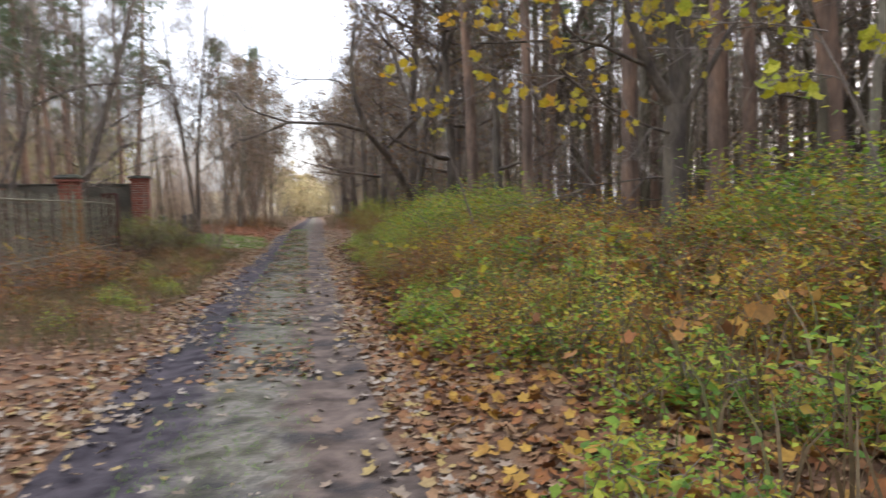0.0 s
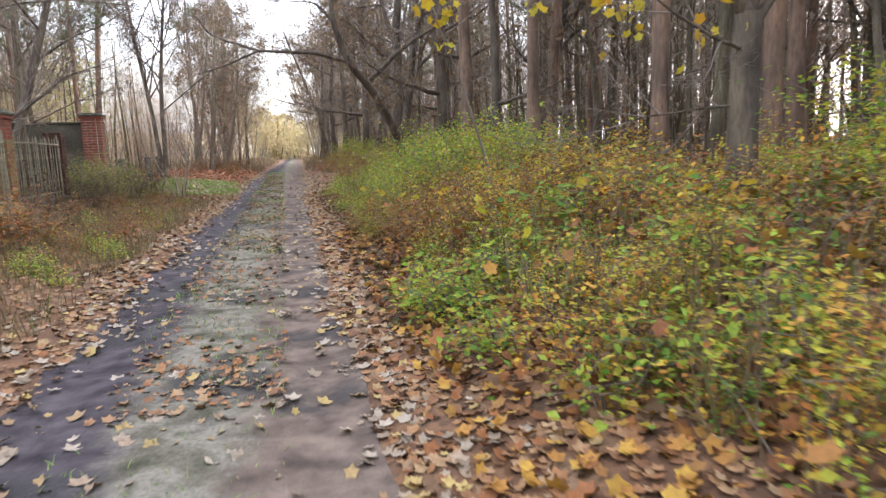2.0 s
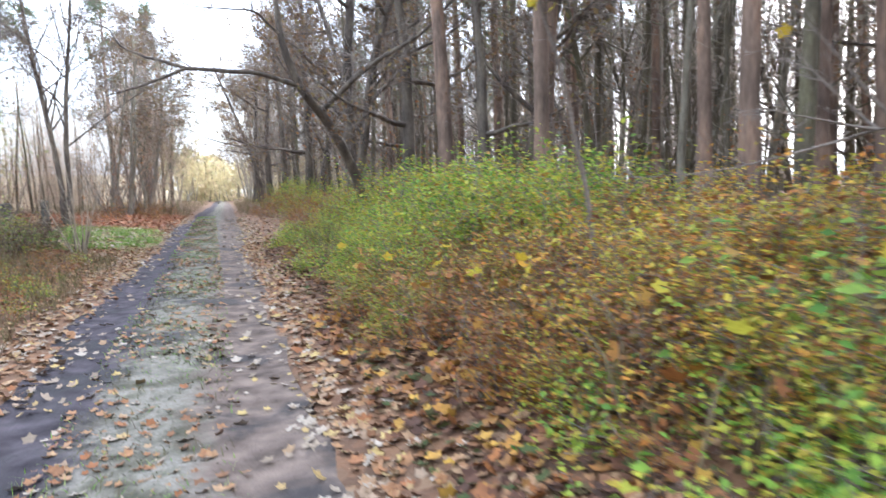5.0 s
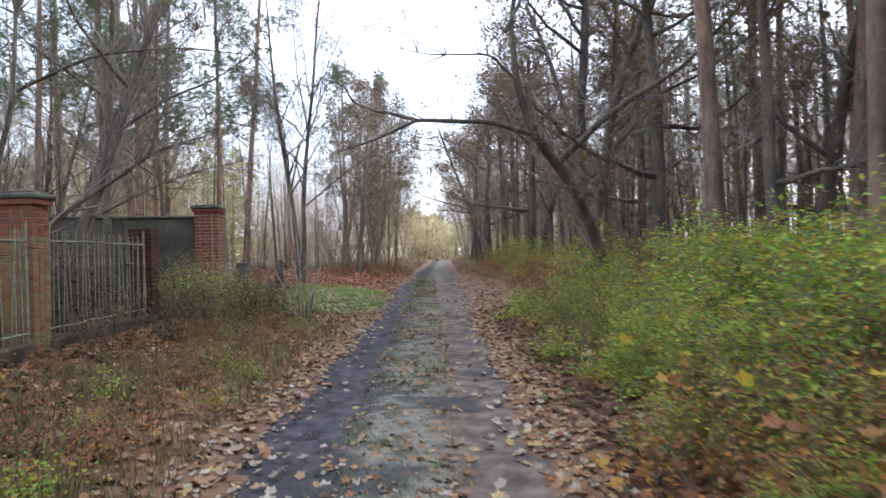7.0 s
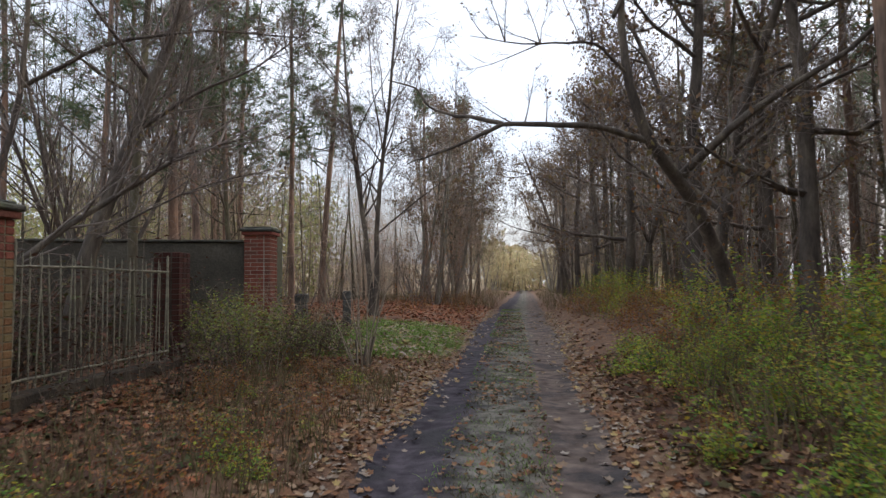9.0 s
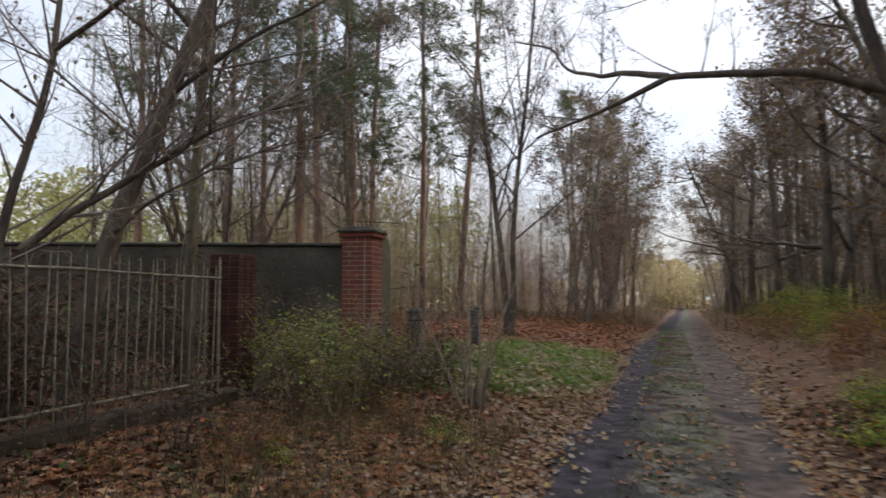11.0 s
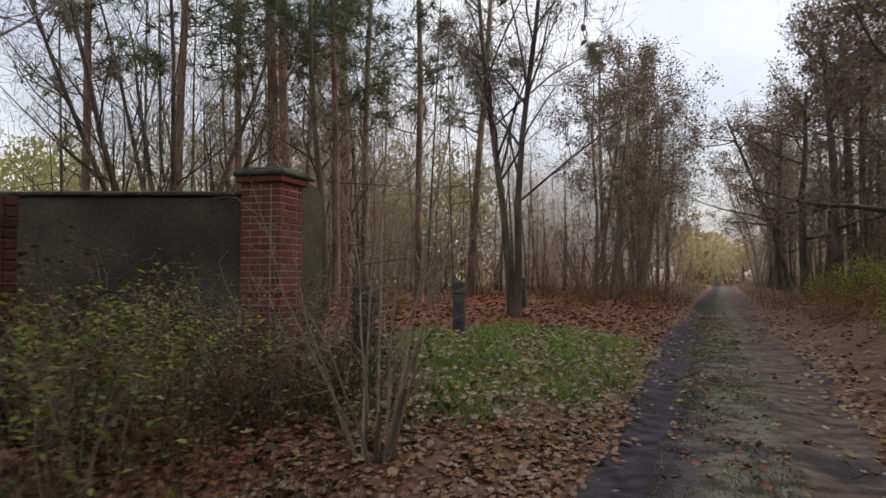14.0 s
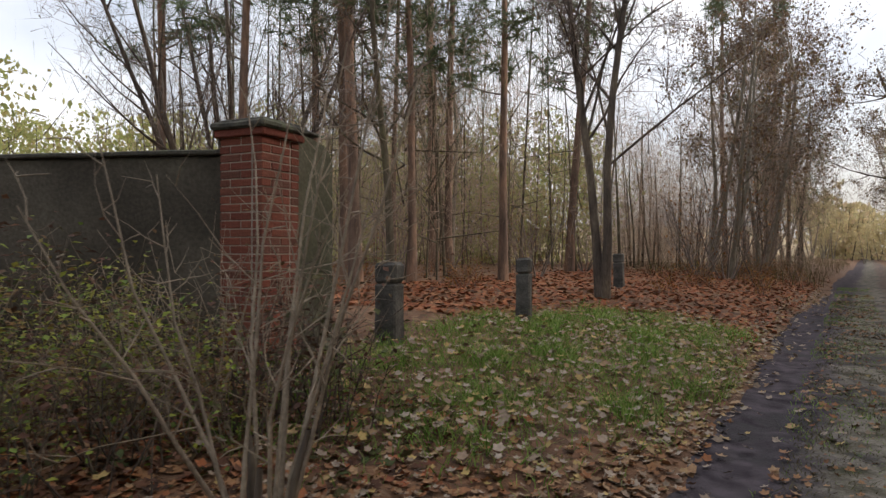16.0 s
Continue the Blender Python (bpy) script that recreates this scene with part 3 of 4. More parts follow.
# Trees on the side of the fence
for x, y, kind, s in ((-12, 38.1, pines, 1.0), (-10.7, 45.6, pines, 1.1), (-9.2, 36.5, pines, 0.9), (-14.5, 41, pines, 1.1), (-9.5, 31.5, bares, 0.9), (-12.5, 33.5, pines, 1.0), (-16, 40.5, pines, 0.9), (-4.7, 47, rusty, 1.1), (-4.1, 51, rusty, 1.15), (-6.0, 50, rusty, 1.2), (-4.3, 57, rusty, 1.2), (-5.6, 61, rusty, 1.3), (-15.5, 44, rusty, 1.2), (-4.6, 60, pines, 0.85), (-6.5, 58, pines, 0.85), (-11, 34.5, pines, 0.9), (-15, 35, pines, 1.0), (-13.2, 30.5, pines, 0.9), (-17, 31, pines, 1.0), (-4.6, 45.5, scrubs, 1.2), (-3.9, 48.5, scrubs, 1.1), (-5.6, 46, scrubs, 1.2), (-4.6, 52, scrubs, 1.4), (-6.2, 48, scrubs, 1.3), (-5.2, 44.5, scrubs, 1.0)):
    put(kind, x, y, s)
for y in np.arange(64, 110, 6):
    put(rusty if y < 80 else golds, -5.0 + g.uniform(-1.5, 0.6), y, g.uniform(0.9, 1.2))
for _ in range(14):
    x, y = g.uniform(-38, -9), g.uniform(24, 90)
    if x < -8 - 0.25 * max(0, 30 - y) and (x > -17 or y > 48):
        put((pines, bares, bares, rusty)[g.integers(0, 4)], x, y)
for _ in range(12):
    x, y = g.uniform(-26, -9), g.uniform(12, 24)
    put((bares, scrubs, scrubs)[g.integers(0, 3)], x, y, g.uniform(0.6, 0.85))
for _ in range(14):
    put(scrubs, g.uniform(-20, -8), g.uniform(30, 60), g.uniform(0.8, 1.3))
for _ in range(16):
    put(golds, g.uniform(-5, 9), g.uniform(105, 135), g.uniform(0.6, 1.0))


class Limbs:
    """Makes each limb a part of its tree."""

    def __init__(self, root, bark):
        self.root, self.bark = root, bark


def far_woods(name, label, region, n, seed, leaf, size, high, per, shape=DIAMOND, base=0.0, wide=1.9, stem=0.16):
    """Woods in the distance: stems and a ragged mass of twigs and leaves, in one mesh each."""
    r = np.random.default_rng(seed)
    t, h = Heap(), Heap()
    for _ in range(n):
        x, y = region(r)
        if glade(x, y):
            continue
        z, tall = float(gz(x, y)), high * r.uniform(0.6, 1.1)
        top = (x + r.normal(0, 0.6), y, z + tall)
        tube(t, line((x, y, z - 0.3), top, 4, 0.12, r), np.array([1, 0.8, 0.55, 0.2]) * stem, 4)
        for _ in range(7):
            k = r.uniform(0.2, 0.95)
            q = np.array([x, y, z + tall * k])
            tube(t, [q, q + r.normal(0, 1.0, 3) + np.array([0, 0, 0.9])], [0.035, 0.008], 3)
        m = per
        k = base + (1 - base) * r.uniform(0.0, 1.0, m) ** 0.85
        spread = wide * np.sin(np.clip(k, 0.15, 0.97) * np.pi) ** 0.6
        at = np.stack([x + r.normal(0, 1, m) * spread, y + r.normal(0, 1, m) * spread, z + tall * k], -1)
        scatter(h, shape, at, size * r.uniform(0.4, 1.3, m), r, 1.0)
    tagged(new(name + "_stems", t.mesh(name, BARK_MOSS)), label + ", bare stems", "woods", kind="stuff")
    tagged(new(name, h.mesh(name, leaf)), label, "woods", kind="stuff")


far_woods("far_woods_right", "dense brown woods behind the bank", lambda r: (r.uniform(15, 50), r.uniform(-10, 115)), 190, 3, WOODS, 0.24, 14, 270, base=0.25)
far_woods("far_woods_left", "dense yellowish-green woods behind the wall", lambda r: (r.uniform(-50, -25), r.uniform(25, 62)) if r.uniform() < 0.7 else (r.uniform(-30, -14.5), r.uniform(50, 66)), 120, 4, WOODS_GREEN, 0.3, 8.5, 680, stem=0.06)
far_woods("far_woods_middle", "pale golden woods closing the track", lambda r: (r.uniform(-5, 45), r.uniform(122, 160)), 130, 5, GOLDLEAF, 0.8, 8.5, 200, stem=0.1)
# The next two woods are unseen, added to close the place and block light.
far_woods("far_woods_behind", "unseen dense brown woods around the start of the track, added to block light", lambda r: (r.choice([-1, 1]) * r.uniform(4, 34), r.uniform(-34, -6)), 90, 9, WOODS, 0.36, 12, 150)
far_woods("far_woods_fence", "unseen greenish woods beyond the railing, added to block light", lambda r: (r.uniform(-30, -11), r.uniform(-8, 14)), 60, 10, WOODS_GREEN, 0.3, 11, 150)
far_woods("twig_woods_right", "greyish-brown thicket of fine twigs between the trunks", lambda r: (r.uniform(8.5, 26), r.uniform(3, 75)), 150, 12, WOODS, 0.8, 11.5, 480, TWIGLET, base=0.2, stem=0.06)
far_woods("near_woods_right", "brown woods close behind the bank", lambda r: (r.uniform(12, 30), r.uniform(3, 26)), 44, 25, WOODS, 0.22, 12, 210, base=0.08, stem=0.11)
far_woods("pine_crowns_right", "dark crowns of pines above the woods", lambda r: (r.uniform(7, 30), r.uniform(8, 80)), 72, 15, NEEDLE, 0.8, 17, 420, TWIGLET, base=0.5, stem=0.15)
far_woods("oak_twigs_right", "dark mass of oak twigs along the track", lambda r: (r.uniform(3.8, 8.5), r.uniform(27, 95)), 44, 16, WOODS, 0.75, 12, 720, TWIGLET, base=0.15, wide=1.8, stem=0.1)
far_woods("twig_woods_left", "rust-brown thicket of fine twigs behind the clearing", lambda r: (r.uniform(-24, -8.5), r.uniform(35, 58)), 34, 13, RUSTWOODS, 0.8, 11, 1000, TWIGLET, base=0.03, stem=0.04)
far_woods("pine_crowns_left", "soft green crowns of pines behind the clearing", lambda r: (r.uniform(-26, -9), r.uniform(33, 60)), 22, 17, NEEDLE, 0.8, 15, 900, TWIGLET, base=0.25, wide=1.7, stem=0.07)
far_woods("rusty_twigs_left", "rust-brown mass of twigs beside the track", lambda r: (r.uniform(-6.8, -3.6), r.uniform(45, 60)), 11, 18, RUSTWOODS, 0.65, 10.5, 2000, TWIGLET, base=0.02, wide=1.8, stem=0.035)
far_woods("wall_twigs", "brown twigs of young trees behind the wall", lambda r: (r.uniform(-24, -11), r.uniform(33, 41)), 14, 19, RUSTWOODS, 0.7, 8, 500, TWIGLET, base=0.15, stem=0.035)
far_woods("undergrowth_right", "brown undergrowth between the trunks", lambda r: (r.uniform(10, 30), r.uniform(2, 80)), 60, 6, WOODS, 0.16, 2.4, 90)


def field_edge():
    """Thin bare bushes and saplings where the clearing meets the field."""
    r = np.random.default_rng(23)
    t, h = Heap(), Heap()
    for _ in range(56):
        y = r.uniform(52, 76)
        x = r.uniform(-0.29, -0.15) * (y - 8)
        z, tall = float(gz(x, y)), r.uniform(1.5, 9.0)
        tube(t, line((x, y, z - 0.2), (x + r.normal(0, 0.4), y, z + tall), 4, 0.08, r), np.array([1, 0.8, 0.5, 0.2]) * 0.012 * tall, 4)
        m = int(145 * tall)
        k = r.uniform(0.05, 1.05, m)
        at = np.stack([x + r.normal(0, 0.9, m), y + r.normal(0, 0.9, m), z + tall * k], -1)
        scatter(h, TWIGLET, at, r.uniform(0.3, 0.9, m), r, 0.8)
    tagged(new("field_edge_stems", t.mesh("field_edge_stems", BARK_MOSS)), "thin stems of bare bushes at the edge of the field", "bushes", kind="stuff")
    tagged(new("field_edge_twigs", h.mesh("field_edge_twigs", RUSTWOODS)), "hazy brown twigs of bare bushes at the edge of the field", "bushes", kind="stuff")


field_edge()
far_woods("pine_crowns_track", "bluish-green pine crowns beside the far track", lambda r: (r.uniform(-5.5, -3.2), r.uniform(57, 66)), 5, 24, NEEDLE, 0.8, 13, 900, TWIGLET, base=0.2, wide=1.1, stem=0.12)


def far_field():
    """A pale open field beyond the trees, which rises gently; its sunlight is coloured in."""
    xs, ys = np.linspace(-110, -4.5, 50), np.linspace(68, 190, 40)
    ob = sheet("field", xs, ys, lambda x, y: gz(x, y) + 0.03 + 0.055 * np.clip(y - 70, 0, 200) * np.clip((-4 - x) / 14, 0, 1) + 0.1 * np.sin(x * 0.3) * np.sin(y * 0.2), FIELD)
    tagged(ob, "pale dry open field beyond the trees, sunlight in its colour", "field", kind="structure")


far_field()


def own_limb(heap, pts, r0, r1, sides=7, n=4):
    """A limb through given knees, rounded off between them."""
    p = np.array(pts, float)
    t, tt = np.linspace(0, 1, len(p)), np.linspace(0, 1, (len(p) - 1) * n + 1)
    q = np.stack([np.interp(tt, t, p[:, i]) for i in range(3)], -1)
    q[1:-1] = (q[:-2] + 2 * q[1:-1] + q[2:]) / 4
    q += np.cumsum(g.normal(0, 0.008, q.shape), 0) * (r0 < 0.12)
    if isinstance(heap, Limbs):
        own = Heap()
        tube(own, q, np.linspace(r0, r1, len(q)), sides)
        part("limb", own.mesh("limb", heap.bark, True), heap.root)
    else:
        tube(heap, q, np.linspace(r0, r1, len(q)), sides)
    return q


def twigs_along(heap, q, count, length, r, cfg=SPRAY, tips=None, start=0.1, lift=0.3):
    tips = [] if tips is None else tips
    for _ in range(count):
        i = g.integers(int(start * len(q)), len(q) - 1)
        d = unit(q[min(i + 1, len(q) - 1)] - q[i - 1]) * 0.7 + g.normal(0, 0.6, 3) + np.array([0, 0, lift])
        limb(Tangle(heap), q[i], d, length * g.uniform(0.5, 1.2), r, 0, cfg, g, tips)
    return tips


def overhanging_oak():
    """The crooked oak whose long limb reaches over the track."""
    root = new("overhanging_oak")
    t, l, w = Heap(), Limbs(root, BARK_DARK), Heap()
    z0 = float(gz(4.2, 25.6))
    own_limb(t, [(4.2, 25.6, z0 - 0.2), (3.7, 25.0, 1.8), (2.9, 24.2, 3.1), (2.0, 23.4, 4.0), (1.6, 23.1, 5.0), (1.5, 23.2, 6.4), (1.8, 23.6, 8.2)], 0.17, 0.04, 9)
    q1 = own_limb(l, [(1.95, 23.4, 4.05), (1.0, 22.9, 4.25), (0.1, 22.6, 4.2), (-0.63, 22.56, 4.22)], 0.062, 0.04)
    q2 = own_limb(l, [q1[-1], (-1.1, 22.8, 4.38), (-1.5, 23.4, 4.55), (-2.05, 23.93, 4.9), (-2.3, 24.2, 5.4), (-2.9, 24.3, 5.6)], 0.045, 0.012, 6)
    q3 = own_limb(l, [q1[-1], (-1.2, 22.5, 3.95), (-1.7, 22.4, 3.75), (-2.3, 22.5, 3.6)], 0.04, 0.012, 6)
    q4 = own_limb(l, [(1.55, 23, 5.2), (1.0, 22.6, 5.62), (0.1, 22.5, 5.55), (-1.1, 22.4, 5.73)], 0.035, 0.006, 5)
    q5 = own_limb(l, [(2.6, 24.0, 3.4), (3.6, 23.0, 4.4), (5.0, 22.4, 5.2), (6.2, 22.0, 6.5)], 0.09, 0.02, 6)
    q6 = own_limb(l, [(1.35, 23, 6.2), (1.9, 23.4, 7.4), (2.3, 23.8, 9.0)], 0.05, 0.012, 6)
    tips = []
    for q, c, ln in ((q1, 5, 1.0), (q2, 9, 1.0), (q3, 6, 0.8), (q4, 12, 1.3), (q5, 14, 1.6), (q6, 10, 1.4)):
        twigs_along(w, q, c, ln, 0.012, tips=tips, start=0.2)
    h, at = Heap(), np.concatenate(tips)
    scatter(h, OVAL, at[g.integers(0, len(at), 120)] + g.normal(0, 0.04, (120, 3)), g.uniform(0.04, 0.09, 120), g, 0.9)
    part("trunk", t.mesh("trunk", BARK_DARK, True), root)
    tagged(part("twig_growth", w.mesh("twig_growth", TWIG), root), kind="stuff")
    tagged(part("crown", h.mesh("crown", DEADLEAF), root, "last withered leaves"), kind="stuff")
    tagged(root, "crooked dark oak with a bare limb reaching over the track", "tree")


overhanging_oak()


def yellow_maple():
    root = new("maple_tree")
    t, l, w = Heap(), Limbs(root, BARK_DARK), Heap()
    x, y = 5.1, 9.2
    z = float(gz(x, y))
    own_limb(t, [(x, y, z - 0.2), (x, y, 1.6), (x + 0.02, y, 2.75)], 0.2, 0.15, 10)
    fork = (x + 0.02, y, 2.7)
    qs = [own_limb(l, [fork, (x - 0.5, y - 0.1, 3.3), (x - 0.9, y - 0.2, 4.2), (x - 1.0, y, 6)], 0.1, 0.03),
          own_limb(l, [fork, (x - 0.05, y, 3.6), (x - 0.1, y + 0.1, 5), (x, y, 7)], 0.08, 0.03),
          own_limb(l, [fork, (x + 0.15, y - 0.1, 3.3), (x + 0.12, y, 5), (x + 0.5, y, 7)], 0.07, 0.025),
          own_limb(l, [(x, y, 2.5), (x + 0.4, y - 0.2, 3.1), (x + 0.8, y - 0.4, 3.9), (x + 1.6, y - 0.6, 5)], 0.06, 0.02),
          own_limb(l, [(x, y, 2.35), (x - 0.7, y - 0.3, 2.45), (x - 1.5, y - 0.6, 2.75), (x - 2.6, y - 1.0, 3.3)], 0.028, 0.008, 5),
          own_limb(l, [(x, y, 1.75), (x - 0.6, y + 0.1, 1.72), (x - 1.4, y + 0.2, 1.6)], 0.02, 0.006, 5),
          own_limb(l, [(x - 0.5, y - 0.1, 3.3), (x - 1.6, y - 0.6, 3.5), (x - 3.2, y - 0.9, 3.3)], 0.035, 0.008, 5)]
    tips = []
    for q in qs:
        twigs_along(w, q, 8, 1.3, 0.012, tips=tips, start=0.3, lift=0.05)
    h, at = Heap(), np.concatenate(tips)
    at = at[at[:, 2] > 2.2]
    n = 320
    scatter(h, LOBED, at[g.integers(0, len(at), n)] + g.normal(0, 0.08, (n, 3)), g.uniform(0.09, 0.17, n), g, 0.8)
    part("trunk", t.mesh("trunk", BARK_DARK, True), root)
    tagged(part("twig_growth", w.mesh("twig_growth", TWIG), root), kind="stuff")
    tagged(part("crown", h.mesh("crown", YELLOW), root, "scattered bright yellow leaves"), kind="stuff")
    tagged(root, "forked dark-barked maple with scattered yellow leaves", "tree")


yellow_maple()


def leafy_branch(stem, shoots, leaves, foliage, label, lift=0.0):
    """A thin maple sapling with large hanging leaves: a stem and the shoots that leave it."""
    root = new("maple_sapling")
    st, h = Heap(), Heap()
    qs = [own_limb(st, stem, 0.022, 0.006, 5)] + [own_limb(st, k, 0.009, 0.004, 4) for k in shoots]
    tips = []
    for q in qs:
        twigs_along(st, q, 3, 0.5, 0.005, tips=tips, start=0.4, lift=lift)
    at = np.concatenate(tips + qs[1:])
    scatter(h, LOBED, at[g.integers(0, len(at), leaves)] + g.normal(0, 0.05, (leaves, 3)), g.uniform(0.08, 0.15, leaves), g, 0.7)
    part("stem", st.mesh("stem", TWIG, True), root)
    tagged(part("foliage", h.mesh("foliage", foliage), root, "large yellow leaves"), kind="stuff")
    tagged(root, label, "sapling")


leafy_branch([(2.6, 10.6, 0.3), (2.2, 10.2, 1.6), (1.7, 9.9, 2.7), (1.3, 9.6, 3.6)], [[(1.8, 9.95, 2.5), (1.4, 9.4, 2.9), (1.1, 8.8, 3.0)], [(1.75, 9.95, 2.6), (2.3, 9.6, 3.0), (2.7, 9.5, 3.0)]], 40, YELLOW, "thin maple sapling with large yellow leaves")
leafy_branch([(4.9, 5.2, 0.4), (4.6, 5.1, 1.5), (4.2, 5.1, 2.4), (3.7, 5.2, 3.3)], [[(4.4, 5.1, 1.9), (4.0, 4.9, 2.25), (3.5, 4.9, 2.3)], [(4.3, 5.1, 2.2), (4.8, 5.4, 2.7), (5.2, 5.6, 2.8)], [(4.0, 5.1, 2.7), (3.6, 5.6, 2.9), (3.2, 6.0, 2.9)]], 75, LIMELEAF, "leaning maple sapling with yellow-green leaves")
leafy_branch([(-4.3, 9.0, 0.3), (-4.2, 9.0, 0.7), (-4.3, 9.1, 1.1)], [[(-4.2, 9.0, 0.6), (-3.9, 8.9, 0.8), (-3.7, 8.9, 0.9)], [(-4.2, 9.0, 0.7), (-4.5, 9.2, 0.9), (-4.7, 9.3, 1.0)]], 30, YELLOW, "small maple seedling with yellow leaves on the verge")


def fence_side_trees():
    extra = {
        "forked_tree": [([(-6.95, 19.3, 4.2), (-5.8, 19.3, 4.75), (-4.5, 19.5, 4.95), (-3.2, 19.8, 4.9)], 0.035)],
        "leaning_tree": [([(-5.35, 19.25, 3.5), (-4.6, 19.5, 4.1), (-3.9, 19.7, 4.4), (-3.1, 19.8, 5.05)], 0.03), ([(-5.7, 18.95, 2.1), (-5.0, 18.6, 2.3), (-4.3, 18.9, 2.7), (-3.5, 19.2, 2.95)], 0.02), ([(-5.2, 19.4, 4.2), (-5.6, 18.6, 5.0), (-5.4, 17.6, 5.6)], 0.03)],
        "slender_tree": [([(-6.2, 20.7, 3.6), (-5.5, 20.4, 4.4), (-4.9, 20.2, 5.6)], 0.03), ([(-6.2, 20.7, 4.4), (-7.0, 20.2, 5.0), (-7.9, 19.9, 5.9)], 0.03)],
    }
    # Leaning tree behind the railing, and its low crooked stem
    for name, knees, r0, r1, bark, label, tw in (
        ("leaning_tree", [(-6.0, 18.7, 0.2), (-5.75, 18.9, 1.9), (-5.4, 19.2, 3.3), (-5.0, 19.6, 5.0), (-4.4, 19.9, 7.5), (-4.0, 20.3, 10)], 0.12, 0.03, BARK_DARK, "leaning dark tree behind the railing", 26),
        ("crooked_tree", [(-6.3, 17.9, 0.2), (-6.2, 18.0, 1.6), (-5.7, 18.4, 2.2), (-5.2, 18.9, 2.7), (-4.7, 19.4, 3.2), (-4.0, 19.9, 3.5)], 0.055, 0.012, BARK_DARK, "low crooked tree with a bent thin trunk", 12),
        ("slender_tree", [(-6.3, 20.7, 0.2), (-6.25, 20.7, 3), (-6.1, 20.8, 6), (-6.0, 20.8, 10)], 0.085, 0.03, BARK_MOSS, "slender mossy tree behind the railing", 22),
        ("forked_tree", [(-7.6, 18.9, 0.2), (-7.4, 19.1, 2.2), (-7.0, 19.3, 4), (-6.9, 19.4, 7)], 0.07, 0.02, BARK_DARK, "thin forked tree behind the railing", 20),
    ):
        root = new(name)
        t, w, tips = Heap(), Heap(), []
        q = own_limb(t, knees, r0, r1, 8)
        twigs_along(w, q, int(tw * 1.5), 2.2, 0.016, tips=tips, start=0.25, lift=0.35, cfg=SPRAY)
        for knees2, ra in extra.get(name, ()):
            q2 = own_limb(Limbs(root, bark), knees2, ra, 0.006, 5)
            twigs_along(w, q2, 14, 1.1, 0.008, tips=tips, start=0.15, lift=0.2)
        h, at = Heap(), np.concatenate(tips)
        scatter(h, OVAL, at[g.integers(0, len(at), 160)] + g.normal(0, 0.04, (160, 3)), g.uniform(0.04, 0.08, 160), g, 0.9)
        part("trunk", t.mesh("trunk", bark, True), root)
        tagged(part("twig_growth", w.mesh("twig_growth", TWIG), root), kind="stuff")
        tagged(part("crown", h.mesh("crown", DEADLEAF), root, "few withered leaves"), kind="stuff")
        tagged(root, label, "tree")
    multi = make_tree("coppiced_tree", dict(DECIDUOUS, wander=[0.04, 0.08, 0.12, 0.15], angle=[34, 36, 40]), 9.5, 0.1, BARK_DARK, TWIG, np.random.default_rng(5), DEADLEAF, 350, 0.07, OVAL, label="many-stemmed dark tree fanning out behind the wall", stems=7, splay=0.42, fine=3000)
    stand(multi, -13.4, 30.4)
    twin = make_tree("twin_trunk_tree", dict(DECIDUOUS, angle=[36, 38, 40], count=[15, 6, 4], ratio=[0.38, 0.45, 0.5]), 11.5, 0.115, BARK_DARK, TWIG, np.random.default_rng(8), DEADLEAF, 700, 0.09, OVAL, label="twin-trunked bare tree among rust-red leaves", stems=2, splay=0.07, fine=5500)
    stand(twin, -5.2, 33.2, 20)


fence_side_trees()


# ---- fence, pillars and wall ----
STRETCHER = box_mesh("brick", 0.25, 0.115, 0.066, BRICK, 0.006)
HEADER = box_mesh("brick", 0.12, 0.115, 0.066, BRICK, 0.006)
STRETCHER_O = box_mesh("brick", 0.25, 0.115, 0.066, BRICK_OCHRE, 0.006)
HEADER_O = box_mesh("brick", 0.12, 0.115, 0.066, BRICK_OCHRE, 0.006)

HEADER_D = box_mesh("brick", 0.12, 0.115, 0.066, BRICK_SHADED, 0.006)


def pillar(name, x, y, turn, courses, cap, long, short, bond, label, z=None, mortar=None, red_top=0):
    """A square brick pillar in a pinwheel bond on a mortar core, with a stone cap."""
    root = new(name)
    z = float(gz(x, y)) - 0.1 if z is None else z
    root.matrix_basis = pose(x, y, z, 0, 0, turn)
    w = sum(0.26 if k == "l" else 0.13 for k in bond) + 0.125
    high = courses * 0.077
    part("mortar_core", box_mesh("mortar_core", w - 0.016, w - 0.016, high, mortar or MORTAR, 0.004), root)
    for c in range(courses):
        for k in range(4):
            row = bond if c % 2 else bond[::-1]
            at = -w / 2
            for kind in row:
                ln = 0.25 if kind == "l" else 0.12
                worn = red_top and c >= courses - red_top
                b = part("brick", (STRETCHER if worn else long) if kind == "l" else (HEADER if worn else short), root)
                b.matrix_basis = pose(0, 0, 0, 0, 0, 90 * k) @ pose(at + ln / 2, -w / 2 + 0.0575 + g.normal(0, 0.0015), c * 0.077 + 0.005, 0, 0, g.normal(0, 0.5))
                at += ln + 0.01
    if cap:
        part("corbel", box_mesh("corbel", w + 0.08, w + 0.08, 0.07, BRICK, 0.008, 0.003), root).location = (0, 0, high)
        slab = part("cap", box_mesh("cap", w + cap, w + cap, 0.07, CAPSTONE, 0.02, 0.012), root, "mossy stone cap")
        slab.location = (0, 0, high + 0.07)
        top = part("cap_top", box_mesh("cap_top", w + cap - 0.12, w + cap - 0.12, 0.03, CAPSTONE, 0.012, 0.006), root)
        top.location = (0, 0, high + 0.138)
    return tagged(root, label, "pillar", "brick pillars of the fence")


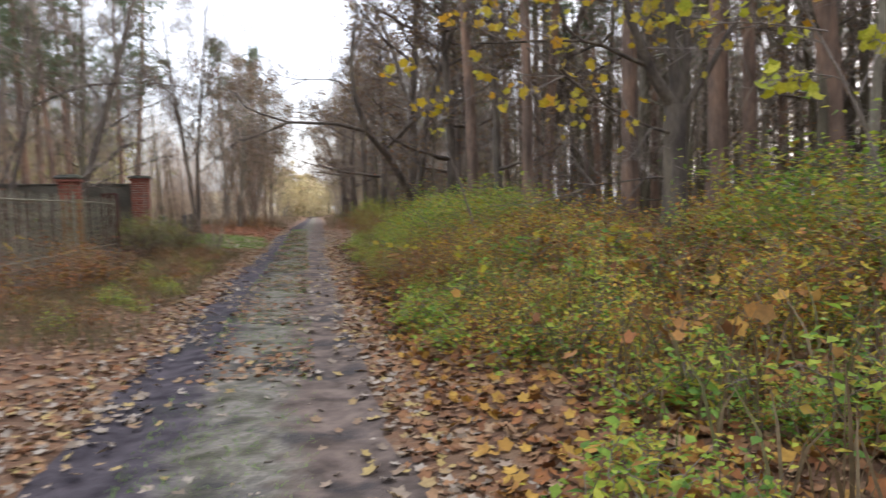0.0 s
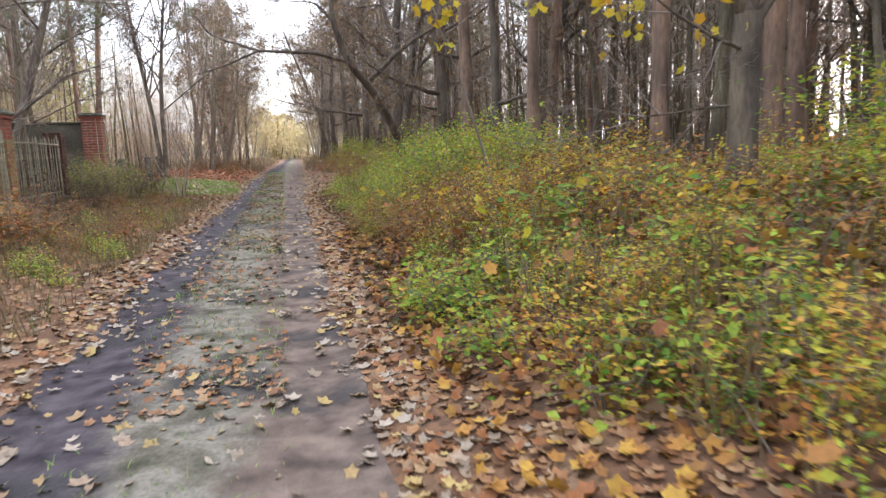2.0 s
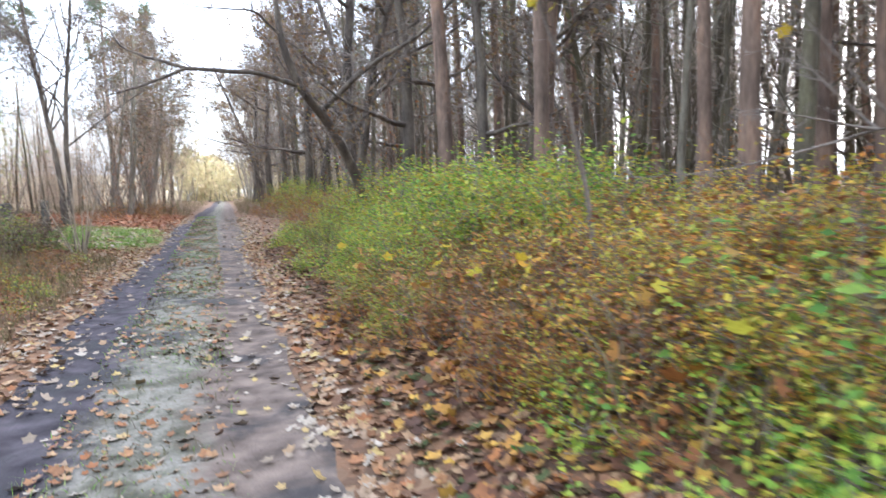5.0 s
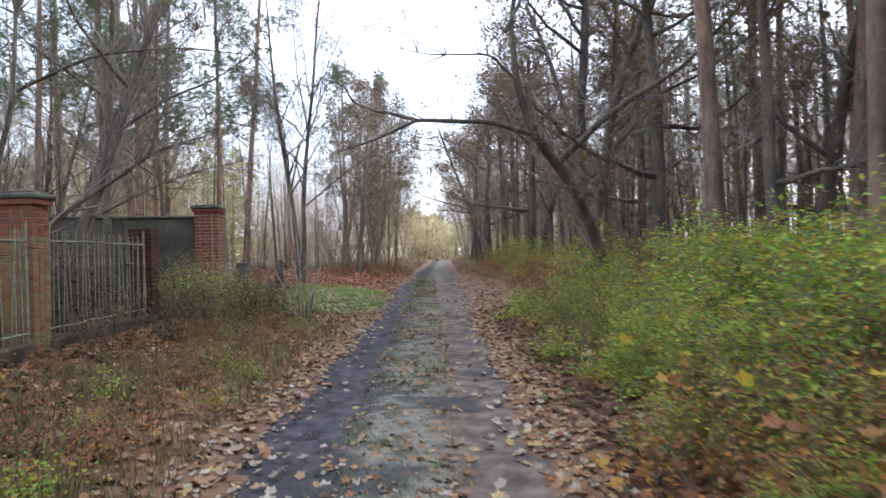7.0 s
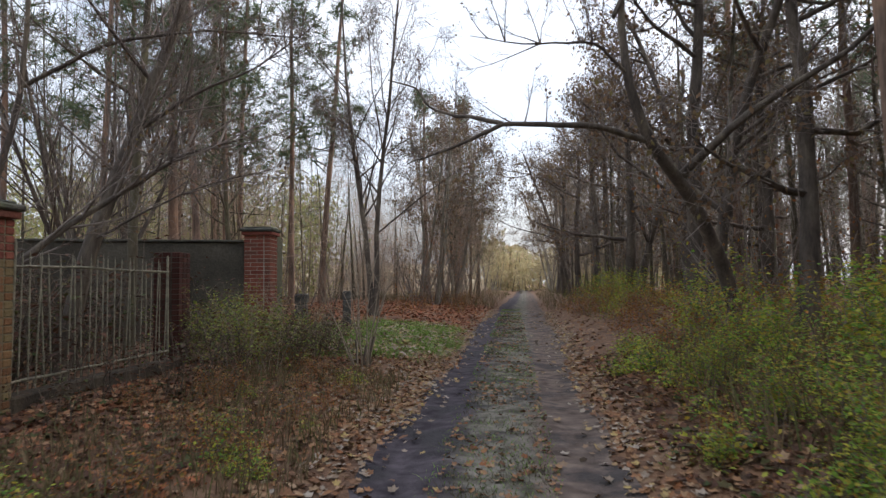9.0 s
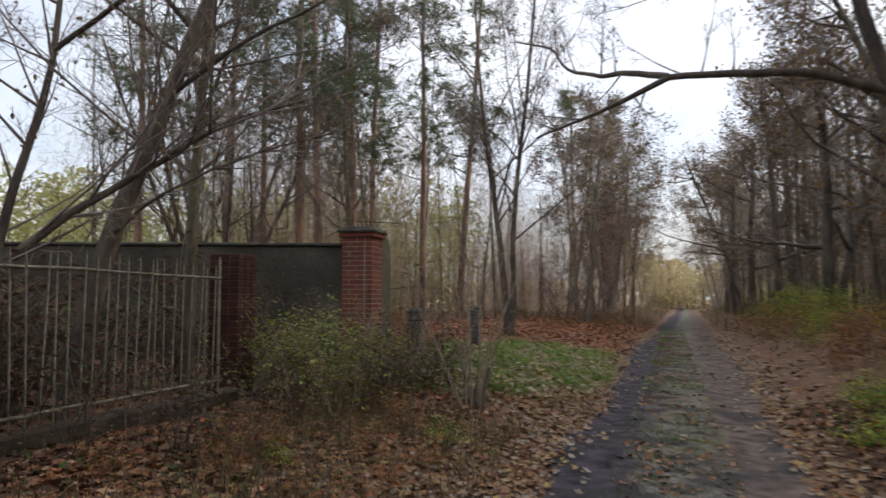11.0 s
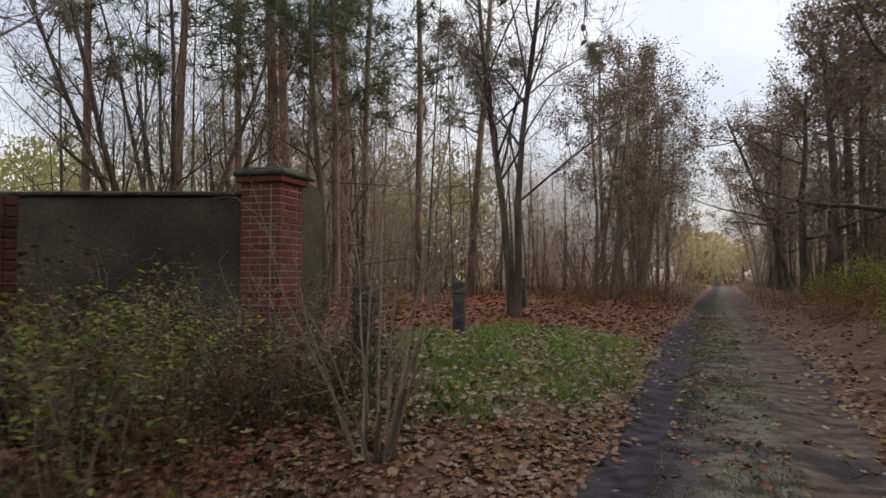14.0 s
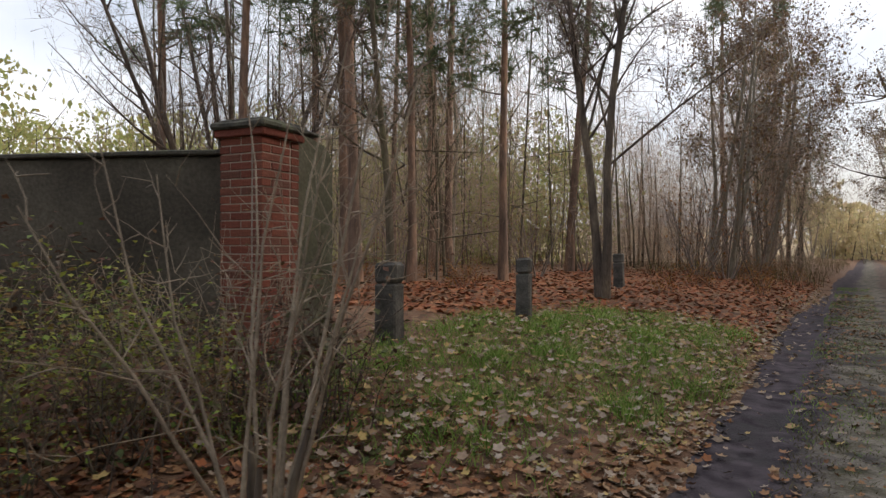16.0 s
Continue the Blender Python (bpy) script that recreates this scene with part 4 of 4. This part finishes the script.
pillar("brick_pillar", -5.36, 16.8, 4, 25, 0.14, STRETCHER_O, HEADER_O, "ss", "weathered ochre-red brick pillar with a mossy stone cap", mortar=OLD_MORTAR, red_top=5)
pillar("brick_pillar", -5.5, 23.95, 5, 28, 0.14, STRETCHER, HEADER, "ls", "red brick pillar with pale joints and a stone cap")
pillar("brick_stub", -5.56, 20.62, 4, 23, 0, HEADER_D, HEADER_D, "ss", "low shade-darkened brick pier at the railing's end", mortar=BASEWALL)


def railing(name, p, q, label, z0, gap=0.12, mid=None):
    """An iron railing with rails, square bars with pointed tops and end posts."""
    root = new(name)
    p, q = np.array(p, float), np.array(q, float)
    span, turn = np.linalg.norm(q - p), math.degrees(math.atan2(q[1] - p[1], q[0] - p[0]))
    root.matrix_basis = pose(p[0], p[1], z0, 0, 0, turn)
    for i, h in enumerate((0.12, 1.22)):
        rail = Heap()
        tube(rail, line((0, 0, h), (span, 0, h), 14, 0.004, g), np.full(14, 0.016), 4)
        part("rail", rail.mesh("rail", IRON), root)
    bar = Heap()
    tube(bar, [(0, 0, 0.02), (0, 0, 1.3), (0, 0, 1.38)], [0.009, 0.009, 0.002], 5)
    post = Heap()
    tube(post, [(0, 0, -0.15), (0, 0, 1.42), (0, 0, 1.46)], [0.018, 0.018, 0.006], 6)
    bar, post = bar.mesh("bar", IRON), post.mesh("post", IRON)
    n = int(span / gap)
    for i in range(n + 1):
        b = part("post" if i in (0, n) else "bar", post if i in (0, n) else bar, root)
        b.matrix_basis = pose(i * span / n, 0.012 * (i % 2) - 0.006, g.normal(0, 0.012), g.normal(0, 1.4), g.normal(0, 1.4), 0)
    return tagged(root, label, "fence", "iron railings")


railing("iron_railing", (-5.22, 17.02), (-5.32, 20.08), "bare iron railing covered in pale lichen", 0.48)
railing("iron_railing", (-5.06, 12.3), (-5.2, 16.57), "bare iron railing covered in pale lichen", 0.48)


def plinth(p, q):
    p, q = np.array(p), np.array(q)
    n = int(np.linalg.norm(q - p) / 0.4)
    me = box_mesh("plinth", np.linalg.norm(q - p), 0.22, 0.46, BASEWALL, 0.02, 0.02)
    c = (p + q) / 2
    ob = new("plinth", me)
    ob.matrix_basis = pose(c[0], c[1], 0.02, 0, 0, math.degrees(math.atan2(q[1] - p[1], q[0] - p[0])))
    tagged(ob, "low weathered plinth under the railing", "plinth", kind="structure")


plinth((-5.08, 12.3), (-5.24, 16.6))
plinth((-5.26, 17.0), (-5.36, 20.4))


def wall():
    """Cement-rendered wall that runs from the pillar back behind the railing."""
    p, q = np.array([-5.7, 23.95]), np.array([-19.0, 18.6])
    way, span = (q - p) / np.linalg.norm(q - p), np.linalg.norm(q - p)
    turn = math.degrees(math.atan2(way[1], way[0]))
    me = box_mesh("wall_north", span, 0.3, 2.25, PLASTER, 0.02, 0.015)
    c = (p + q) / 2
    ob = new("wall_north", me)
    ob.matrix_basis = pose(c[0], c[1], 0.1, 0, 0, turn)
    tagged(ob, "grey stained cement-rendered wall behind the railing", "wall", kind="structure")
    for i in range(11):
        ln = span / 11
        cp = part("coping_slab", box_mesh("coping_slab", ln - 0.012, 0.4, 0.05, CAPSTONE, 0.012, 0.008), ob)
        cp.location = (-span / 2 + (i + 0.5) * ln, 0, 2.252)


wall()


def buttress():
    """Rendered pier behind the brick pillar, with a rounded top."""
    bm = bmesh.new()
    prof = [(0, 0), (0.62, 0), (0.62, 2.1)] + [(0.62 - 0.25 * (1 - math.cos(a)), 2.1 + 0.25 * math.sin(a)) for a in np.linspace(0.2, 1.5, 5)] + [(0, 2.42)]
    front = [bm.verts.new((0.19, u, z)) for u, z in prof]
    back = [bm.verts.new((-0.19, u, z)) for u, z in prof]
    bm.faces.new(front)
    bm.faces.new(back[::-1])
    for i in range(len(prof)):
        j = (i + 1) % len(prof)
        bm.faces.new((front[i], back[i], back[j], front[j]))
    bmesh.ops.recalc_face_normals(bm, faces=bm.faces)
    me = bpy.data.meshes.new("rendered_pier")
    bm.to_mesh(me)
    bm.free()
    me.materials.append(PLASTER_GREEN)
    ob = new("rendered_pier")
    ob.matrix_basis = pose(-5.52, 24.215, 0.2, 0, 0, 5)
    part("pier_body", me, ob)
    part("moss_cap", box_mesh("moss_cap", 0.4, 0.4, 0.035, CAPSTONE, 0.01, 0.008), ob, "mossy dark top").matrix_basis = pose(0, 0.2, 2.415, -4, 0, 0)
    tagged(ob, "algae-stained rendered pier with rounded top beside the pillar", "pier")


buttress()


def stone_post(x, y, high, w, turn):
    root = new("stone_post")
    root.matrix_basis = pose(x, y, float(gz(x, y)) - 0.08, g.normal(0, 1), g.normal(0, 1), turn)
    part("shaft", box_mesh("shaft", w, w * 0.85, high - 0.24, STONE, 0.02, 0.012), root)
    part("head", box_mesh("head", w * 1.03, w * 0.88, 0.24, STONE, 0.035, 0.012), root).location = (0, 0, high - 0.235)
    tagged(root, "dark weathered square stone post standing in the grass", "post", "stone posts")


stone_post(-5.23, 25.66, 1.0, 0.27, 8)
stone_post(-5.0, 28.83, 1.02, 0.22, 12)
stone_post(-6.05, 37.2, 0.98, 0.26, 5)


# ---- low plants ----
def bush(name, g2, material, leaves, size, high, wide, stems, label, shape=LEAFLET, stem_mat=None, low=0.0):
    root = new(name)
    s, h, at = Heap(), Heap(), []
    for _ in range(stems):
        a, rr = g2.uniform(0, 2 * np.pi), g2.uniform(0, 0.35) * wide
        b = np.array([rr * math.cos(a), rr * math.sin(a), -0.05])
        a2 = g2.uniform(0, 2 * np.pi)
        e = b + np.array([wide * 0.5 * math.cos(a2) * g2.uniform(0.2, 1), wide * 0.5 * math.sin(a2) * g2.uniform(0.2, 1), high * g2.uniform(0.55, 1.1)])
        q = line(b, e, 5, 0.05, g2)
        q[:, 2] += 0.12 * high * np.sin(np.linspace(0, np.pi, 5))
        tube(s, q, np.linspace(0.007, 0.002, 5), 3)
        at.append(q)
        for _ in range(2):
            i = g2.integers(2, 5)
            q2 = line(q[i], q[i] + g2.normal(0, 0.16, 3) + np.array([0, 0, 0.08]), 3, 0.02, g2)
            tube(s, q2, np.linspace(0.004, 0.0015, 3), 3)
            at.append(q2)
    at = np.concatenate(at)
    at = at[at[:, 2] > low]
    pick = at[g2.integers(0, len(at), leaves)] + g2.normal(0, 0.07, (leaves, 3))
    pick[: leaves // 3, :2] *= 1.25
    pick[: leaves // 3, 2] = g2.uniform(0.03, 0.5, leaves // 3) * high
    scatter(h, shape, pick, size * g2.uniform(0.55, 1.3, leaves), g2, 0.27)
    tagged(part("stem_tangle", s.mesh("stem_tangle", stem_mat or TWIG), root), kind="stuff")
    tagged(part("foliage", h.mesh("foliage", material), root), kind="stuff")
    return tagged(root, label, "bush")


B = lambda i: np.random.default_rng(100 + i)
greens = [bush("bramble_bush", B(i), GREENLEAF, 1080, 0.058, 0.95, 1.3, 15, "dense green bramble bush with some yellowing leaves") for i in range(3)]
mixed = [bush("raspberry_bush", B(10 + i), MIXLEAF, 820, 0.056, 0.75, 1.2, 14, "loose raspberry bush with green, yellow and orange leaves") for i in range(3)]
browns = [bush("withered_bush", B(20 + i), BROWNLEAF, 430, 0.06, 0.7, 1.2, 10, "withered brown undergrowth with thin stems") for i in range(2)]
lows = [bush("leafy_seedling", B(30 + i), GREENLEAF, 330, 0.06, 0.3, 0.8, 8, "low green seedlings among fallen leaves") for i in range(2)]
walls = [bush("snowberry_bush", B(40 + i), WALLLEAF, 560, 0.07, 1.3, 1.7, 18, "sprawling green bush in front of the wall", stem_mat=TWIG_PALE) for i in range(2)]

pale_tangle = [bush("bare_shrub", B(80 + i), DEADLEAF, 90, 0.05, 1.5, 1.7, 14, "leafless shrub of arching pale stems before the wall", stem_mat=TWIG_PALE) for i in range(2)]
dark_tangle = [bush("bare_bush", B(50 + i), DARKLEAF, 230, 0.06, 1.0, 1.3, 14, "dark tangled bush with few withered leaves", stem_mat=BARK_DARK) for i in range(2)]
broads = [bush("broad_leaved_bush", B(60 + i), BROADLEAF, 210, 0.095, 0.55, 1.1, 11, "young bush with broad bright green leaves, a few turning orange") for i in range(2)]


def bank(kinds, x0, x1, y0, y1, n, s0=0.8, s1=1.2):
    for _ in range(n):
        x, y = g.uniform(x0, x1), g.uniform(y0, y1)
        low = float(np.clip((x - 0.35) / 2.3, 0.3, 1.0)) if x > 0 and kinds is not lows else 1.0
        put(kinds, x, y, g.uniform(s0, s1) * low)


bank(mixed, 2.0, 4.6, 1.5, 7.5, 27, 0.5, 0.85)
bank(mixed, 1.3, 4.5, 7.5, 11.8, 22, 0.7, 1.05)
bank(broads, 1.3, 3.6, 1.6, 6.0, 17, 0.4, 0.75)
bank(broads, 1.6, 4.5, 5.6, 11, 12, 0.8, 1.2)
bank(greens, 3.2, 4.8, 1.0, 7.5, 7, 0.7, 1.0)
bank(browns, 1.3, 4.6, 4, 13, 36, 0.7, 1.1)
bank(lows, 0.95, 2.6, 1.2, 9, 40, 0.6, 1.1)
bank(mixed, 4.5, 9, 3, 14, 22, 0.8, 1.3)
bank(greens, 1.6, 4.6, 12.2, 19.5, 46, 0.8, 1.25)
bank(greens, 2.4, 4.8, 19, 23, 8, 0.6, 0.9)
bank(greens, 0.95, 1.9, 11.0, 16.5, 17, 0.9, 1.3)
bank(browns, 0.8, 1.5, 8, 20, 24, 0.5, 0.9)
bank(broads, 1.2, 2.6, 10.5, 16, 12, 0.5, 0.8)
bank(greens, 3.5, 6.5, 3.0, 8, 10, 1.0, 1.4)
bank(lows, 1.0, 1.8, 13, 24, 22, 0.6, 1.0)
bank(browns, 1.3, 2.2, 9, 15, 14, 0.6, 0.9)
bank(browns, 1.6, 5, 22, 45, 26, 0.8, 1.4)
bank(greens, 2.2, 5, 24, 50, 16, 0.9, 1.5)
bank(mixed, 4.5, 12, 14, 40, 16, 0.8, 1.3)
for _ in range(34):
    put(browns, g.uniform(1.0, 2.6), g.uniform(8.5, 13.5), g.uniform(0.4, 0.75))
for _ in range(16):
    put(mixed, g.uniform(1.2, 2.8), g.uniform(3.5, 12), g.uniform(0.4, 0.7))
put(walls, -5.0, 20.75, 0.55)
bank(walls, -4.9, -3.8, 20.0, 23.0, 7, 0.5, 0.85)
bank(pale_tangle, -5.1, -4.2, 22.0, 23.4, 3, 0.7, 1.0)
bank(pale_tangle, -5.2, -3.9, 6.5, 13.5, 12, 0.4, 0.65)
bank(browns, -5.2, -3.4, 6.0, 13.5, 16, 0.7, 1.1)
bank(walls, -5.9, -4.8, 20.6, 22.6, 5, 0.55, 0.8)
bank(dark_tangle, -5.0, -3.5, 20.4, 23.2, 9, 0.6, 1.1)
bank(dark_tangle, -4.9, -4.0, 15.5, 20.0, 6, 0.5, 0.9)
bank(dark_tangle, -8, -5.7, 13, 22, 26, 0.8, 1.5)
bank(dark_tangle, -9.5, -5.8, 16, 21.5, 26, 1.1, 1.7)
bank(walls, -7.8, -6.2, 14, 22.0, 3, 0.6, 0.8)
bank(browns, -4.6, -2.4, 7, 21, 34, 0.3, 0.55)
bank(lows, -3.6, -2.2, 7, 21, 22, 0.35, 0.7)
bank(browns, -5, -2.6, 36, 60, 16, 0.7, 1.1)
bank(browns, -14, -7, 29, 48, 14, 0.8, 1.4)


def bare_sapling():
    """A clump of thin pale shoots round a few dark cut-off stems."""
    root = new("bare_sapling")
    tips = []
    x0, y0 = -2.9, 21.55
    for i in range(11):
        s = Heap()
        a = g.uniform(0, 2 * np.pi)
        k = (0.08, 0.2, 0.34)[i % 3]
        limb(Tangle(s), (x0 + 0.08 * math.cos(a), y0 + 0.08 * math.sin(a), 0.12), (k * math.cos(a), k * math.sin(a), 1), g.uniform(1.4, 3.0), 0.013, 0, dict(SPRAY, count=[7, 2], wander=[0.1, 0.18, 0.22], angle=[50, 45], ratio=[0.3, 0.45]), g, tips)
        part("stem", s.mesh("stem", TWIG_PALE), root)
    for dx, dy, h in ((-0.05, 0.02, 0.5), (0.04, -0.04, 0.42), (0.08, 0.06, 0.55)):
        s = Heap()
        tube(s, line((x0 + dx, y0 + dy, 0.1), (x0 + dx * 2.2, y0 + dy * 2, 0.12 + h), 5, 0.012, g), [0.021, 0.02, 0.018, 0.017, 0.013], 7)
        part("cut_stem", s.mesh("cut_stem", BARK_DARK, True), root, "dark cut-off stem")
    tagged(root, "leafless many-stemmed pale sapling beside the track", "sapling")


bare_sapling()


# ---- fallen leaves, grass and weeds ----
def strew(name, material, shape, n, x0, x1, y0, y1, s0, s1, label, keep=None, lift=0.012, flat=0.22, on_road=False):
    r = np.random.default_rng(abs(hash_name(name)) + n)
    x, y = r.uniform(x0, x1, n), y0 + (y1 - y0) * r.uniform(0, 1, n) ** 1.25
    if keep is not None:
        ok = keep(x, y, r)
        x, y = x[ok], y[ok]
    h = Heap()
    scatter(h, shape, np.stack([x, y, gz(x, y) + lift], -1), r.uniform(s0, s1, len(x)), r, flat)
    return tagged(new(name, h.mesh(name, material)), label, "leaves", kind="stuff")


def hash_name(s):
    return sum(ord(c) * (i + 3) for i, c in enumerate(s))


def clumped(x, y, r, k=1.0):
    return np.sin(x * 1.9 + 0.6 * np.sin(y * 1.1)) * np.sin(y * 1.4 + x) + r.normal(0, 0.5, len(x)) > 1 - k * 1.4


def on_lawn(x, y):
    return ((x + 3.6) / 2.0) ** 2 + ((y - 27) / 4.8) ** 2 < 1


left_of = lambda a, b: (lambda x, y, r: (x < edge_left(y) - a + r.normal(0, b, len(x))) & (~on_lawn(x, y) | (r.uniform(0, 1, len(x)) < 0.12)))
strew("leaf_litter", LITTER, LOBED, 16000, -6.5, -1.5, 0.5, 26, 0.032, 0.08, "brown and orange fallen leaves on the verge", lambda x, y, r: left_of(0.0, 0.12)(x, y, r) & ((x > -2.5) | (y < 11) | (r.uniform(0, 1, len(x)) < 0.2)))
strew("leaf_litter_far", LITTER, OVAL, 11500, -16, -1.4, 10, 60, 0.08, 0.16, "brown fallen leaves on the forest floor", left_of(0.0, 0.15))
strew("leaf_litter_bank", LITTER, LOBED, 13500, 0.3, 3.6, 0.5, 24, 0.04, 0.095, "brown fallen leaves under the bushes of the bank", lambda x, y, r: x > edge_right(y) + r.normal(0, 0.12, len(x)))
strew("dark_litter_bank", DARKLEAF, LOBED, 6500, 0.55, 3.2, 7, 24, 0.045, 0.1, "dark-brown leaves under the bushes of the bank", lambda x, y, r: x > edge_right(y) + 0.3 + np.abs(r.normal(0, 0.15, len(x))), lift=0.025)
strew("caught_leaves", LITTER_GOLD, LOBED, 330, 1.2, 4.4, 3.4, 14, 0.07, 0.125, "large orange maple leaves caught in the bushes", lift=0.36, flat=0.5)
strew("caught_yellow_leaves", YELLOW, LOBED, 60, 1.2, 4.0, 6, 15, 0.08, 0.14, "bright yellow maple leaves caught in the bushes", lift=0.5, flat=0.45)
strew("golden_litter", LITTER_GOLD, LOBED, 4600, 0.6, 4.0, 0.8, 13, 0.05, 0.1, "golden maple leaves lying under the bank", lift=0.03, flat=0.35)
strew("pale_litter_left", LITTER_PALE, LOBED, 9000, -2.7, -1.3, 0.5, 45, 0.035, 0.09, "pale dry leaves along the edge of the track", lambda x, y, r: np.abs(x - edge_left(y) + 0.25) < np.abs(r.normal(0, 0.3, len(x))))
strew("pale_litter_right", LITTER_PALE, LOBED, 9000, 0.1, 1.4, 0.5, 45, 0.035, 0.09, "pale dry leaves along the edge of the track", lambda x, y, r: np.abs(x - edge_right(y) - 0.22) < np.abs(r.normal(0, 0.25, len(x))))
strew("track_litter", LITTER_PALE, LOBED, 5200, -1.7, 0.5, 0.5, 50, 0.04, 0.105, "scattered dry leaves on the track", lambda x, y, r: clumped(x * 1.5, y * 1.4, r, 0.66) & ((y < 14) | (r.uniform(0, 1, len(x)) < 0.3)), lift=0.0)
strew("middle_litter", LITTER, LOBED, 3800, -1.15, -0.15, 6, 45, 0.025, 0.075, "brown leaf scraps along the middle of the track", lambda x, y, r: clumped(x, y * 1.3, r, 0.85), lift=0.012)
strew("red_litter", LITTER_RED, OVAL, 15000, -11, -1.8, 28, 50, 0.09, 0.17, "rust-red fallen leaves under the trees", left_of(0.15, 0.2))
# Dark leaves carry the trees' shade on the moist ground by the railing.
strew("dark_litter_fence", DARKLEAF, LOBED, 5200, -5.4, -2.8, 13, 24, 0.045, 0.1, "damp fallen leaves before the railing, coloured dark for the shade there", lift=0.02)
strew("red_litter_fence", LITTER_RED, LOBED, 2600, -5.2, -2.6, 13, 24, 0.045, 0.1, "rust-red fallen leaves before the railing")
strew("lawn_brown_litter", LITTER, LOBED, 5500, -5.0, -1.7, 17, 25, 0.03, 0.075, "brown fallen leaves beside the sapling", left_of(0.0, 0.1), lift=0.02)
strew("far_litter_right", LITTER, OVAL, 8000, 0.6, 14, 20, 60, 0.08, 0.16, "brown fallen leaves on the forest floor", lambda x, y, r: x > edge_right(y))


def blades(name, material, n, x0, x1, y0, y1, s0, s1, label, keep=None, tilt=0.5):
    r = np.random.default_rng(hash_name(name))
    x, y = r.uniform(x0, x1, n), r.uniform(y0, y1, n)
    if keep is not None:
        ok = keep(x, y, r)
        x, y = x[ok], y[ok]
    n = len(x)
    hgt = r.uniform(s0, s1, n)
    ln, an = r.normal(0, tilt, (n, 2)) * hgt[:, None], r.uniform(0, np.pi, n)
    base = np.stack([x, y, gz(x, y) - 0.01], -1)
    side = np.stack([np.cos(an), np.sin(an), 0 * an], -1) * (0.003 + 0.012 * hgt[:, None])
    mid = base + np.c_[ln * 0.35, hgt * 0.6]
    tip = base + np.c_[ln, hgt]
    v = np.stack([base - side, base + side, mid + side * 0.7, mid - side * 0.7, tip], 1)
    h = Heap()
    o = np.arange(n)[:, None] * 5
    h.add(v.reshape(-1, 3), np.concatenate([o + [0, 1, 2], o + [0, 2, 3], o + [3, 2, 4]]))
    return tagged(new(name, h.mesh(name, material)), label, "grass", kind="stuff")


def lawn(x, y, r):
    d = ((x + 3.6) / 1.9) ** 2 + ((y - 27) / 4.6) ** 2
    return (d + 0.35 * np.sin(x * 3.1 + y) * np.sin(y * 2.3) + r.normal(0, 0.3, len(x)) < 1) & (x < edge_left(y) - 0.1)


blades("grass_patch", GRASS, 30000, -5.8, -1.7, 22, 32, 0.04, 0.12, "short green grass patch strewn with leaves", lawn, 0.8)
blades("grass_tufts", GRASS, 16000, -5.4, -1.9, 22.5, 31.5, 0.1, 0.24, "taller tufts of bright green grass", lambda x, y, r: lawn(x, y, r) & (np.sin(x * 4.3 + 1.3 * np.sin(y * 1.7)) * np.sin(y * 2.9 + 0.8 * x) > 0.35), 0.8)
blades("verge_weeds", STRAW, 11000, -4.4, -1.9, 7, 21, 0.06, 0.26, "dry brown weeds on the verge", lambda x, y, r: (x < edge_left(y) - 0.35) & clumped(x, y, r, 1.1), 0.35)
blades("track_grass", GRASS, 22000, -1.2, -0.15, 3, 50, 0.015, 0.05, "short grass along the middle of the track", lambda x, y, r: clumped(x, y, r, 0.8), 0.9)
blades("track_moss", MOSS, 30000, -1.2, -0.1, 5, 42, 0.02, 0.06, "dark mossy clumps along the middle of the track", lambda x, y, r: (clumped(x * 2.3 + 0.5 * np.sin(y * 0.7), y * 1.9 + np.sin(y * 0.37) * 2, r, 1.0)) & (r.uniform(0, 1, len(x)) < np.clip((y - 6) / 10, 0, 1)) & (r.normal(0, 0.25, len(x)) ** 2 + (x + 0.65) ** 2 < 0.22), 1.2)
blades("bank_weeds", STRAW, 7000, 1.4, 6, 2, 22, 0.15, 0.6, "dry stalks among the bushes", None, 0.3)
blades("far_grass", STRAW, 9000, -9, 8, 45, 100, 0.2, 0.7, "dry grass along the far track", lambda x, y, r: (x < edge_left(y) - 0.3) | (x > edge_right(y) + 0.3), 0.4)
strew("grass_leaves", LITTER_PALE, LOBED, 3300, -5.6, -1.8, 21, 33, 0.04, 0.09, "pale leaves lying on the grass", lawn, lift=0.085)
strew("lawn_edge_litter", LITTER_PALE, LOBED, 3400, -3.6, -1.6, 18, 33, 0.028, 0.065, "pale leaves between the grass and the track", lambda x, y, r: x < edge_left(y) + 0.1, lift=0.02)
